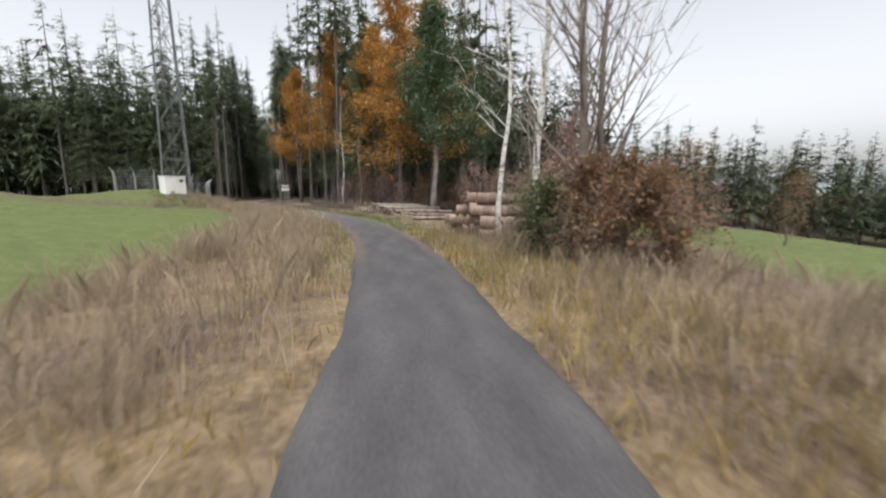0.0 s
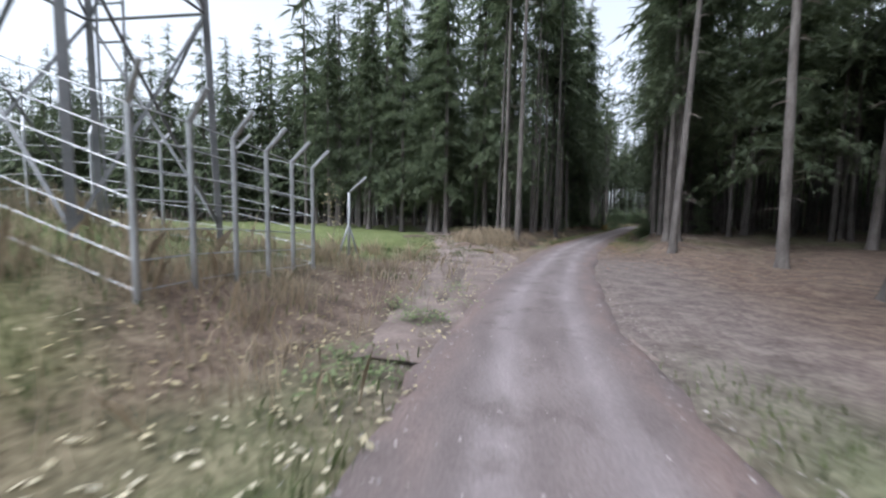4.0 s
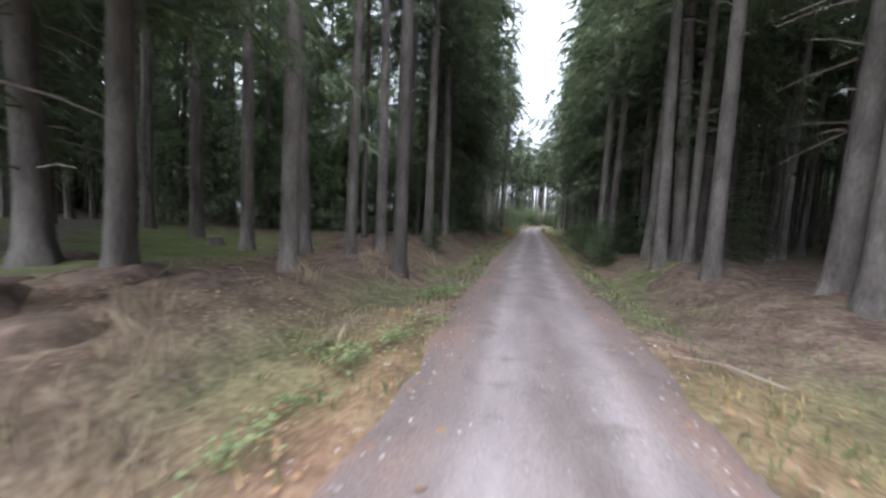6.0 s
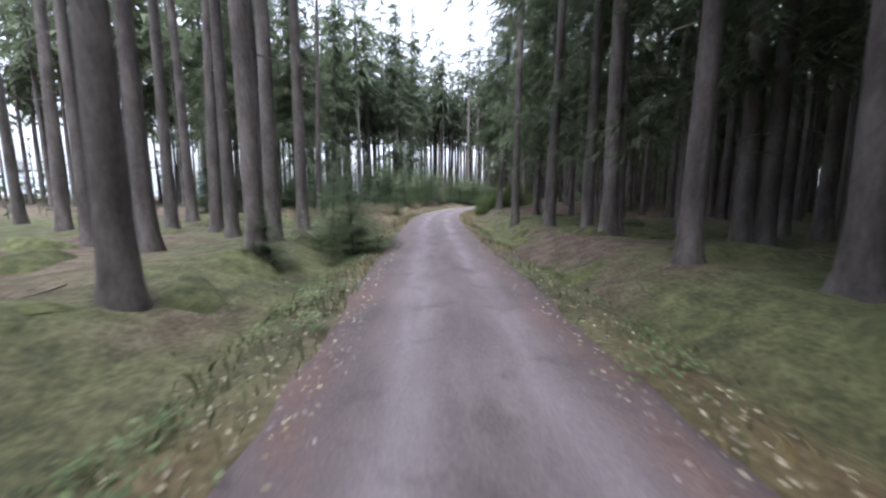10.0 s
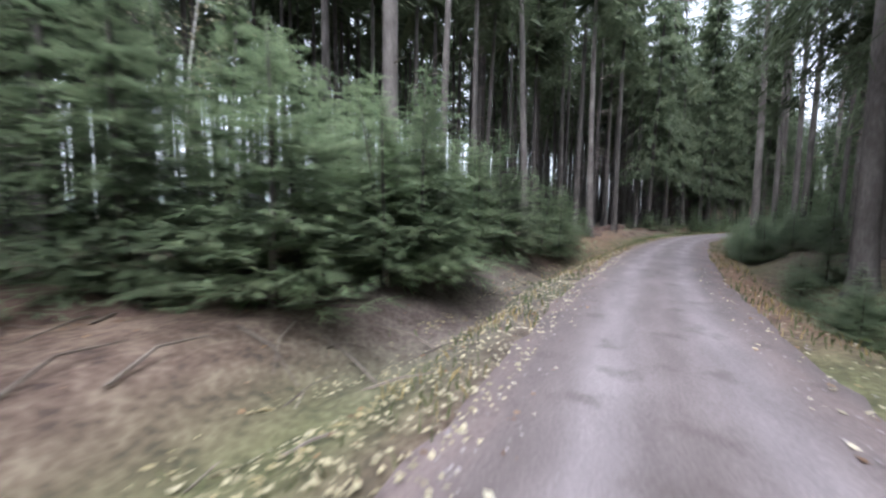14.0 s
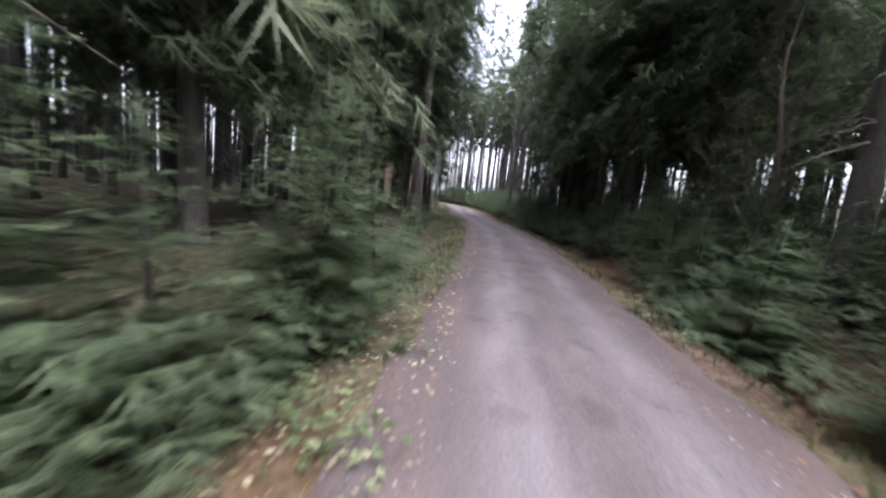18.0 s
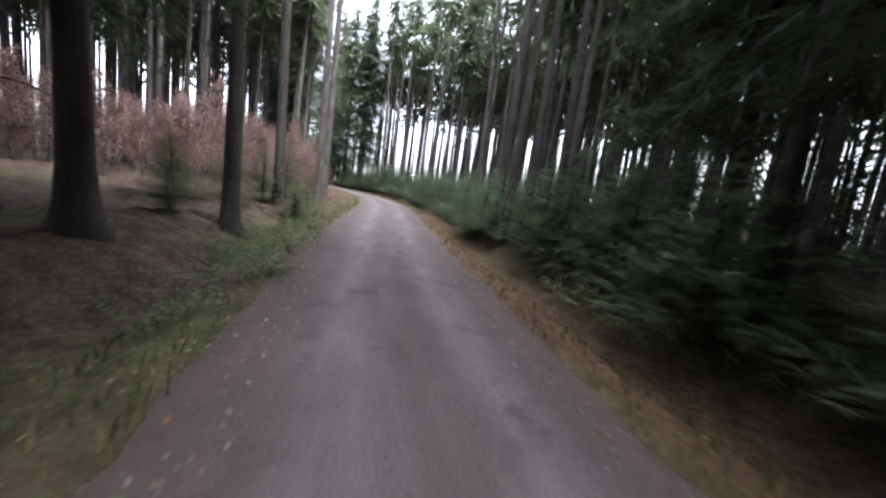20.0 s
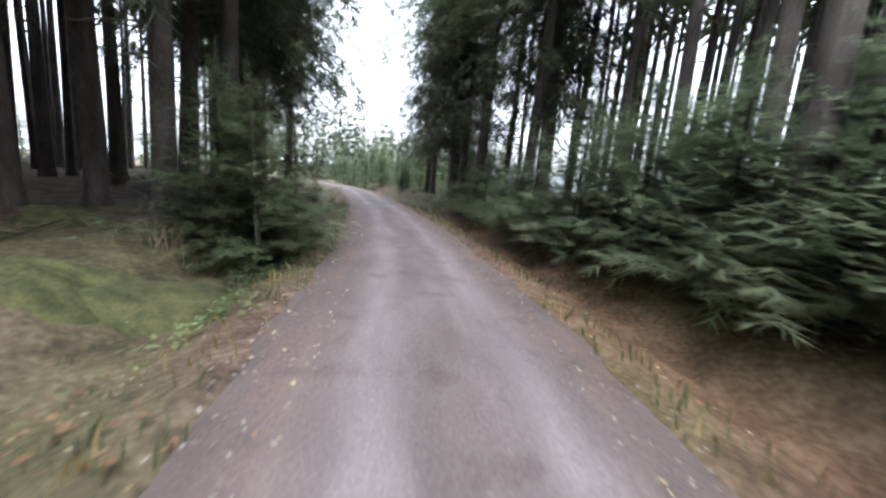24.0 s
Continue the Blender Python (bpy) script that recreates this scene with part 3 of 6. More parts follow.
rnd = random.Random(5)
TALL, EDGE, MEDIUM, YOUNG = [], [], [], []
TALL_TAG = dict(label="tall spruce with a bare grey-brown trunk and high crown", category="tree", group="tall spruces of the forest")
for k in range(5):
    r = random.Random(100 + k)
    hi, lo = r.uniform(23, 28), r.uniform(9.5, 13)
    st = Bundle()
    dead_stubs(st, 2.5, lo + 1, 26, 0.17, r)
    TALL.append(make_tree("spruce_tree", trunk_mesh(hi, 0.2, flare=1.5, rnd=r), spruce_crown(hi, lo, 2.9, 20, 8, 15, 0.2, r, 0.45, 0.35, 0.6, fork=0.8), M_BARK, M_NEEDLE, st, **TALL_TAG))
DENSE = []
for k in range(4):
    r = random.Random(250 + k)
    hi = r.uniform(22, 26)
    st = Bundle()
    dead_stubs(st, 2.5, 9, 60, 0.16, r, 1.7)
    DENSE.append(make_tree("spruce_tree", trunk_mesh(hi, 0.19, flare=1.45, rnd=r), spruce_crown(hi, r.uniform(5, 7.5), 2.6, 20, 7, 15, 0.2, r, 0.5, 0.35, 0.7, fork=0.8), M_BARK, M_NEEDLE, st, **TALL_TAG))
HIGH = []
for k in range(4):
    r = random.Random(200 + k)
    hi = r.uniform(26, 29)
    st = Bundle()
    dead_stubs(st, 4, 15, 20, 0.17, r, 0.8)
    HIGH.append(make_tree("spruce_tree", trunk_mesh(hi, 0.2, flare=1.45, rnd=r), spruce_crown(hi, r.uniform(15, 17), 2.2, 11, 6, 6, 0.14, r, 0.45, 0.35, 0.6), M_BARK, M_NEEDLE, st, **TALL_TAG))
for k in range(4):
    r = random.Random(300 + k)
    hi = r.uniform(19, 25)
    st = Bundle()
    dead_stubs(st, 1.2, 5, 18, 0.17, r, 1.4)
    EDGE.append(make_tree("spruce_tree", trunk_mesh(hi, 0.18, rnd=r), spruce_crown(hi, r.uniform(3.0, 4.6), 3.0, 28, 9, 22, 0.2, r, 0.5, 0.35, 0.9, fork=0.85), M_BARK, M_NEEDLE, st,
                          label="edge spruce with long drooping green branches", category="tree", group="spruces of the forest edge"))
for k in range(3):
    r = random.Random(400 + k)
    hi = r.uniform(9, 13)
    MEDIUM.append(make_tree("half_grown_spruce", trunk_mesh(hi, 0.12, 7, rnd=r), spruce_crown(hi, 0.5, 2.5, 30, 10, 18, 0.17, r, 0.3, 0.35, 0.4, fork=0.85), M_BARK, M_NEEDLE_YOUNG, None,
                            label="dense dark young spruce with branches to the ground", category="tree", group="half-grown spruces beside the track"))
for k in range(5):
    r = random.Random(500 + k)
    YOUNG.append(make_tree("young_spruce", trunk_mesh(2.9, 0.045, 6, 1.2, 0.05, rnd=r), spruce_crown(2.95, 0.12, 1.25, 20, 9, 10, 0.17, r, 0.02, 0.35, 0.1, fork=1.0), M_BARK, M_NEEDLE_YOUNG, None,
                           label="bushy young spruce growing beside the track", category="tree", group="young spruces beside the track"))


def far_pattern(seed, low_share, whorls=11, per=4, n=4, wide=0.15, reach=3.3):
    """Vertices and faces of a simple spruce that is only seen from afar: crown first, then trunk."""
    r = random.Random(seed)
    hi = r.uniform(22, 27)
    lo = hi * low_share * r.uniform(0.85, 1.15)
    bu = spruce_crown(hi, lo, reach, whorls, per, n, wide, r, 0.5, 0.35, 0.6, 0.16)
    tv, tf = trunk_mesh(hi, 0.17, 6, 1.4, 0.2, r)
    return np.array(bu.v), np.array(bu.f), np.array(tv), np.array([f for f in tf if len(f) == 4])


FAR_BARE = [far_pattern(600 + k, 0.45) for k in range(5)]
FAR_FULL = [far_pattern(650 + k, 0.14, 13, 6, 3, 0.22, 4.2) for k in range(5)]
FAR_RICH = [far_pattern(655 + k, 0.13, 22, 7, 4, 0.16, 3.7) for k in range(5)]
FAR_HIGH = [far_pattern(640 + k, 0.6, 8) for k in range(5)]
FAR_MID = [far_pattern(670 + k, 0.27) for k in range(5)]
FAR_LOW = [far_pattern(680 + k, 0.02, 7, 4, 2, 0.36) for k in range(5)]


def far_woods(name, places, patterns, label):
    """Many distant spruces, past counting, as one mesh."""
    r = random.Random(len(places))
    vs, fs, ms, base = [], [], [], 0
    xs, ys = np.array([q[0] for q in places]), np.array([q[1] for q in places])
    zs = height(xs, ys)
    for (x, y, k), z in zip(places, zs):
        cv, cf, tv, tf = patterns[r.randrange(len(patterns))]
        a = r.uniform(0, 6.283)
        turn = np.array([[math.cos(a), -math.sin(a), 0], [math.sin(a), math.cos(a), 0], [0, 0, 1]]) * k
        for v, f, m in ((cv, cf, 0), (tv, tf, 1)):
            vs.append(v @ turn.T + (x, y, z))
            fs += (f + base).tolist()
            ms += [m] * len(f)
            base += len(v)
    ob = link(name, np.concatenate(vs), fs, [M_NEEDLE, M_BARK])
    ob.data.polygons.foreach_set("material_index", ms)
    return tagged(ob, label, "woods", kind="stuff")


M_NEEDLE_LIGHT = material("light_spruce_needles", [(0.125, 0.175, 0.06), (0.2, 0.265, 0.1), (0.29, 0.35, 0.15)], 0.65, 2.0, 0, vary=0.15, island=0.35, glow_through=0.55)
EDGE_WIDE = []
for k in range(3):
    r = random.Random(340 + k)
    hi = r.uniform(24, 28)
    st = Bundle()
    dead_stubs(st, 2, 7, 22, 0.18, r, 1.5)
    EDGE_WIDE.append(make_tree("spruce_tree", trunk_mesh(hi, 0.2, rnd=r), spruce_crown(hi, r.uniform(6.6, 7.8), 4.2, 26, 10, 22, 0.2, r, 0.45, 0.3, 0.8, 0.16, fork=0.85), M_BARK, M_NEEDLE, st,
                               label="tall spruce with long branches reaching over the track", category="tree", group="spruces of the forest edge"))
YOUNG_LIGHT = []
for k in range(3):
    r = random.Random(540 + k)
    YOUNG_LIGHT.append(make_tree("young_spruce", trunk_mesh(2.5, 0.045, 6, 1.2, 0.05, rnd=r), spruce_crown(2.5, 0.08, 1.35, 20, 10, 11, 0.16, r, -0.05, 0.35, 0.05, fork=1.0), M_BARK, M_NEEDLE_LIGHT, None,
                                 label="light green bushy young spruce on the verge", category="tree", group="light green young spruces"))
M_NEEDLE_LUSH = material("fresh_spruce_needles", [(0.12, 0.168, 0.096), (0.2, 0.258, 0.155), (0.295, 0.35, 0.215)], 0.65, 2.0, 0, vary=0.2, island=0.35, glow_through=0.55)
YOUNG_LUSH = []
for k in range(4):
    r = random.Random(570 + k)
    YOUNG_LUSH.append(make_tree("young_spruce", trunk_mesh(2.3, 0.045, 6, 1.2, 0.05, rnd=r), spruce_crown(2.3, 0.05, 1.3, 24, 11, 11, 0.15, r, -0.1, 0.35, 0.03, fork=1.0), M_BARK, M_NEEDLE_LUSH, None,
                                label="lush green young spruce in the dense growth along the track", category="tree", group="young spruces beside the track"))
STORED = TALL + DENSE + HIGH + EDGE + MEDIUM + YOUNG + YOUNG_LIGHT + YOUNG_LUSH + EDGE_WIDE

PLANTED = []


def plant(kind, x, y, size=1.0, lean=2.0, sink=0.0, thick=None):
    """A copy of a tree of that kind, on the ground, turned and scaled."""
    src = kind[rnd.randrange(len(kind))]
    m = pose(x, y, ground_z(x, y) - 0.03 - sink, rnd.gauss(0, lean), rnd.gauss(0, lean), rnd.uniform(0, 360))
    ob = copy_thing(src, m)
    wide = thick if thick else size
    ob.scale = (wide, wide, size)
    PLANTED.append((x, y))
    return ob


def clear_of(x, y, gap):
    return all((x - a) ** 2 + (y - b) ** 2 > gap * gap for a, b in PLANTED)


# ---- trunks that stand close to the lane ----
TRUNKS_A = [(0.5, 44.9, 0.42), (1.7, 42.5, 0.4), (5.4, 47.9, 0.24), (6.3, 43.9, 0.24), (-1.2, 49.9, 0.35), (-2.7, 57.5, 0.42)]
TRUNKS_B = [(-6.2, 72.7, 0.39), (-6.2, 66.1, 0.34), (-6.3, 80.6, 0.42), (-5.7, 76.9, 0.42), (-8.5, 78.1, 0.32), (-14.1, 69.0, 0.37), (-15.9, 71.6, 0.34), (-16.5, 74.4, 0.39), (-15.2, 76.5, 0.35), (-15.5, 82.0, 0.39), (-18.3, 79.2, 0.36), (-14.0, 79.5, 0.39), (-16.0, 80.8, 0.35), (-17.2, 80.3, 0.36), (-17.8, 85.9, 0.28), (-15.0, 86.3, 0.42), (-6.2, 86.1, 0.42), (-6.7, 83.1, 0.42), (-5.6, 83.9, 0.32), (-6.9, 92.4, 0.42)]
TRUNKS_C = [(-14.8, 89.0, 0.38), (-6.6, 91.3, 0.42), (-5.3, 100.0, 0.42), (-13.8, 115.8, 0.42), (-16.2, 120.4, 0.42), (-18.0, 124.5, 0.38), (-7.7, 119.2, 0.42), (-3.5, 126.1, 0.42), (-2.7, 121.8, 0.42), (-3.5, 119.3, 0.42), (-5.5, 133.0, 0.42), (-4.9, 129.0, 0.42), (-6.2, 135.9, 0.4), (-14.2, 122.7, 0.42), (-16.6, 126.8, 0.42), (-19.3, 132.0, 0.42), (-19.9, 134.3, 0.42), (-16.6, 130.6, 0.42), (-16.1, 132.0, 0.42), (-14.6, 131.3, 0.41), (-17.7, 145.2, 0.41), (-22.3, 131.3, 0.42), (-27.0, 134.8, 0.42), (-5.8, 124.6, 0.42), (-0.5, 137.1, 0.42), (0.2, 128.9, 0.42), (-0.4, 127.2, 0.42), (-4.7, 122.6, 0.42), (-14.0, 126.1, 0.42), (-14.5, 128.4, 0.42), (-17.6, 131.6, 0.42), (-18.2, 139.1, 0.39), (-5.1, 130.5, 0.42), (-7.1, 141.1, 0.39), (-0.2, 132.4, 0.42)]
TRUNKS_E = [(5.2, 171.1, 0.42), (9.8, 173.9, 0.42), (11.3, 173.8, 0.42), (7.5, 169.3, 0.42), (-3.8, 173.4, 0.42), (-1.7, 181.9, 0.42), (10.1, 177.9, 0.42), (6.6, 174.8, 0.32), (16.0, 183.6, 0.42), (8.1, 188.7, 0.42), (8.3, 196.2, 0.42), (12.7, 195.0, 0.42), (7.5, 198.2, 0.42), (3.3, 184.6, 0.42), (22.6, 188.1, 0.42), (32.5, 192.7, 0.42), (26.8, 186.9, 0.42), (17.4, 182.7, 0.32), (16.3, 181.4, 0.32), (21.8, 183.9, 0.32)]
TRUNKS_F = [(7.6, 185.9, 0.42), (9.4, 193.9, 0.42), (6.4, 191.9, 0.42), (6.1, 209.5, 0.42), (12.7, 202.4, 0.42), (18.4, 184.7, 0.32), (12.2, 190.9, 0.42), (15.4, 197.6, 0.42), (12.1, 205.4, 0.42), (22.9, 210.6, 0.42), (18.3, 197.5, 0.42), (15.7, 200.1, 0.42), (15.6, 213.3, 0.42), (36.8, 206.8, 0.42), (41.8, 209.6, 0.42), (41.8, 207.1, 0.42), (41.5, 212.0, 0.35), (38.7, 209.0, 0.33)]
TRUNKS_G = [(56.7, 218.0, 0.41), (61.1, 221.7, 0.38), (64.4, 223.0, 0.37), (73.9, 218.9, 0.42), (71.0, 216.3, 0.42), (65.1, 214.6, 0.32), (63.1, 213.6, 0.32), (64.5, 213.3, 0.32), (66.2, 212.4, 0.32), (62.9, 212.0, 0.32), (66.6, 224.8, 0.42), (83.5, 221.1, 0.42), (78.4, 219.0, 0.42), (72.9, 217.2, 0.32), (75.3, 219.4, 0.32)]
TRUNKS_H = [(81.4, 242.4, 0.4), (81.4, 243.8, 0.38), (81.1, 245.0, 0.36), (82.8, 243.7, 0.37), (83.0, 246.6, 0.34), (79.7, 241.5, 0.42), (95.1, 238.5, 0.42), (90.4, 238.4, 0.42), (86.7, 230.8, 0.42), (95.0, 236.3, 0.42), (93.8, 233.7, 0.42), (94.9, 249.7, 0.34), (96.1, 246.7, 0.38), (97.2, 250.5, 0.37), (86.3, 247.8, 0.42), (85.0, 247.0, 0.42), (84.0, 248.8, 0.42), (87.9, 248.5, 0.35), (94.4, 245.6, 0.42), (98.5, 251.8, 0.42), (99.9, 245.1, 0.42), (95.5, 241.7, 0.42), (93.2, 239.4, 0.42), (91.6, 237.7, 0.42), (101.5, 248.4, 0.42)]
for spots in (TRUNKS_A, TRUNKS_B, TRUNKS_C, TRUNKS_E, TRUNKS_F, TRUNKS_G, TRUNKS_H):
    for x, y, dia in spots:
        if abs(lane_coords([x], [y])[1][0]) < 3.0:
            continue
        plant(TALL if spots is TRUNKS_F else HIGH, x, y, rnd.uniform(0.92, 1.08), 0.8, 0, dia / 0.43)

# drooping trees at the mouth of the forest
for s, d, k in ((222, -6.0, 0.9), (227, -6.2, 1.0), (232, -5.8, 0.95), (238, -6.2, 1.0), (230, 7.0, 0.95), (236, 7.0, 1.0), (242, 6.8, 0.95), (247, -6.4, 1.0), (78, -13, 1.0), (139, 5.6, 1.0), (144, 6.2, 1.0), (134, 6.6, 1.0), (302, -5.6, 1.0), (305, 4.4, 0.95), (309, -4.6, 1.0), (311, 5.0, 1.0), (296, 5.2, 0.9), (72, 9, 1.0), (34, 9.5, 0.9), (38, 8.5, 1.0), (43, 9.0, 0.95), (48, 9.5, 1.0), (54, 10.5, 1.0), (31, 14, 0.9), (28, 17, 0.95), (36, 14.5, 1.0)):
    x, y, _ = lane(s, d)
    plant(EDGE, x, y, k, 1.0)

# edge spruces whose branches reach out over the verge
for s, d, k in ((89, 6.4, 1.2), (96, 5.6, 1.3), (103, 5.4, 1.3), (106.5, 5.8, 1.3), (110, 5.4, 1.3), (101, -5.8, 1.3), (105.5, -5.7, 1.3), (110, -6.0, 1.25), (281, -6.6, 1.0), (228, 6.0, 1.2), (238, 5.8, 1.3), (166, -10.5, 1.2), (172, -12.5, 1.2), (157, -12, 1.1)):
    x, y, _ = lane(s, d)
    plant(EDGE, x, y, k, 1.0, thick=k * 0.9)
for s, d, k in ((75, 4.9, 1.05), (80, 5.2, 1.1), (86.5, 4.9, 1.1), (88, -5.6, 1.05), (92.5, 5.2, 1.1), (94, -5.4, 1.1), (99.5, 4.8, 1.1), (103.5, -5.0, 1.1), (107, 4.9, 1.1), (113.5, 5.0, 1.1), (115, -5.6, 1.0), (218, -5.2, 1.1), (223, 5.0, 1.1), (228, -5.0, 1.15), (232, 4.8, 1.1), (236, -4.3, 1.1), (243, -3.8, 1.1), (246, -4.3, 1.05), (242, 5.4, 1.1), (287, -4.9, 1.0), (292, -4.8, 1.05), (296, 5.0, 1.0), (119, 4.9, 1.1), (124.5, 5.2, 1.1), (131, 5.0, 1.1), (301, 4.6, 1.0), (306, 5.0, 1.05), (299, -4.9, 1.05)):
    x, y, _ = lane(s, d)
    plant(EDGE_WIDE, x, y, k, 0.8)
for x, y, k in ((-16.2, 72.6, 1.1), (-18.4, 74.6, 1.15), (-20.4, 71.8, 1.0), (-22.6, 73.4, 1.05), (-24.6, 76.6, 1.1)):
    plant(EDGE, x, y, k, 1.0)

# leafy spruces that close the view along the bends
CLOSING = [(19.1, 196.9), (23.0, 199.7), (26.0, 201.1), (29.2, 202.5), (33.3, 204.9), (37.6, 207.2), (8.1, 173.2), (4.4, 168.5), (26.9, 203.9), (29.9, 205.4), (34.0, 207.9), (38.2, 210.2), (41.2, 211.2), (40.0, 208.2), (46.3, 212.3), (41.9, 214.4), (45.3, 215.1), (48.8, 216.0), (53.8, 205.3), (49.9, 202.5), (47.3, 200.7)]
for x, y in CLOSING:
    plant(EDGE, x, y, rnd.uniform(1.15, 1.35), 1.0, thick=rnd.uniform(0.95, 1.15))
for s, d in ((233, 5.0), (237.5, 5.2), (242, 5.4), (236, -5.0), (241, -5.0), (303, 4.4), (299, -4.6), (307, -4.5), (313, 5.2), (293.5, -5.0), (297, 5.6), (101, 7.6), (107, 7.4), (113, 7.8), (119, 7.6), (128, 7.0)):
    x, y, _ = lane(s, d)
    plant(EDGE, x, y, 1.12, 1.0)
for x, y in ((61.1, 208.2), (53.7, 204.3), (87.2, 251.5), (103.8, 259.5), (-21.9, 141.6), (-20.3, 149.9), (-4.4, 148.4)):
    plant(EDGE, x, y, 1.12, 1.0)
# spruces round the mouth of the forest, with a pale trunk in front
for x, y, k in ((-33, 73, 1), (-28.9, 73.5, 0.95), (-25.7, 73.9, 1.05), (-22.8, 75, 0.9), (-32.3, 78.6, 1.05), (-29.1, 81.5, 0.9), (-36.8, 78, 1)):
    plant(EDGE, x, y, k, 1.0)
plant(HIGH, -15.3, 70, 0.95, 0.5, 0, 0.62)
plant(HIGH, -16, 70.8, 0.95, 0.5, 0, 0.6)

# dense half-grown spruces on the left of the straight stretch
for s, d, k in ((93, -5.2, 0.95), (95.5, -7.6, 1.0), (97.5, -4.6, 1.05), (99.5, -6.8, 0.9), (101.5, -4.5, 1.0), (104, -5.6, 1.1), (106, -4.6, 0.9), (92, -9, 1.1), (95, -11, 1.15), (98.5, -10, 1.1), (102, -9, 1.0), (105.5, -8.6, 1.0), (90, -12.5, 1.2), (93, -15, 1.2), (97, -14, 1.2), (101, -13, 1.1), (88, -16, 1.2), (108.5, -6, 0.55), (88, 7.5, 0.4), (108, -9, 0.9)):
    x, y, _ = lane(s, d - 1.2 if d < 0 else d)
    plant(MEDIUM, x, y, k * 1.45 if k > 0.6 else k, 1.5, thick=k)
# taller spruces that crowd the inside of the later bends
for s, d, k in ((199, 3.6, 0.38), (203, 3.0, 0.5), (206, 4.2, 0.7), (208.5, 3.0, 0.55), (211, 4.4, 0.75), (213.5, 3.2, 0.6), (216, 4.4, 0.75), (218.5, 3.4, 0.55), (221, 4.6, 0.7), (224, 3.8, 0.45), (227, 4.6, 0.5), (230.5, 4.4, 0.4), (233, 5.4, 0.42), (210, 7.8, 0.95), (215, 8, 0.95), (220, 8.2, 0.9), (226, 8, 0.6), (236, 5.2, 0.36)):
    x, y, _ = lane(s, d + 0.9)
    plant(MEDIUM, x, y, k, 1.5, thick=k)
# thicket on the outside of the bend
for s, d, k in ((148, -13, 0.42), (151, -15, 0.45), (153.5, -13.5, 0.44), (156, -15, 0.5), (157.5, -11.5, 0.45), (158.5, -8.2, 0.36), (160.6, -6.9, 0.38), (162, -8.8, 0.46), (163.5, -6.4, 0.4), (165.2, -8.0, 0.46), (166.8, -6.2, 0.4), (168.2, -7.6, 0.46), (174.6, -6.6, 0.4), (145, -15, 0.4), (160, -14, 0.5), (165, -12, 0.5), (141, -17, 0.4), 
                (155, -10.5, 0.34), (159.8, -10.4, 0.44), (163.6, -10.4, 0.48), (167, -9.8, 0.48), (152, -11, 0.32), (165, -5.4, 0.28), (161.8, -5.6, 0.26), (156.6, -13, 0.46), (175.6, -4.7, 0.38), (177, -5.8, 0.42), (176.2, -7.4, 0.44), (178.6, -5.0, 0.3)):
    x, y, _ = lane(s, d)
    plant(MEDIUM, x, y, k, 2, thick=k * 1.35)

for x, y, k in ((-8.4, 170.9, 0.42), (-7.2, 170.4, 0.4), (-6.5, 171.6, 0.44), (-5.4, 173.3, 0.44), (-7.7, 172.6, 0.5), (-4.5, 175.3, 0.36)):
    plant(MEDIUM, x, y, k, 2, thick=k * 1.5)
for s, d, k in ((111, -7.5, 0.7), (113, -9, 0.8), (115, -7.2, 0.62), (117, -9.5, 0.75), (119, -8, 0.55), (110, -10, 0.9), (112, -5.8, 0.5)):
    x, y, _ = lane(s, d)
    plant(MEDIUM, x, y, k, 2, thick=k * 1.3)

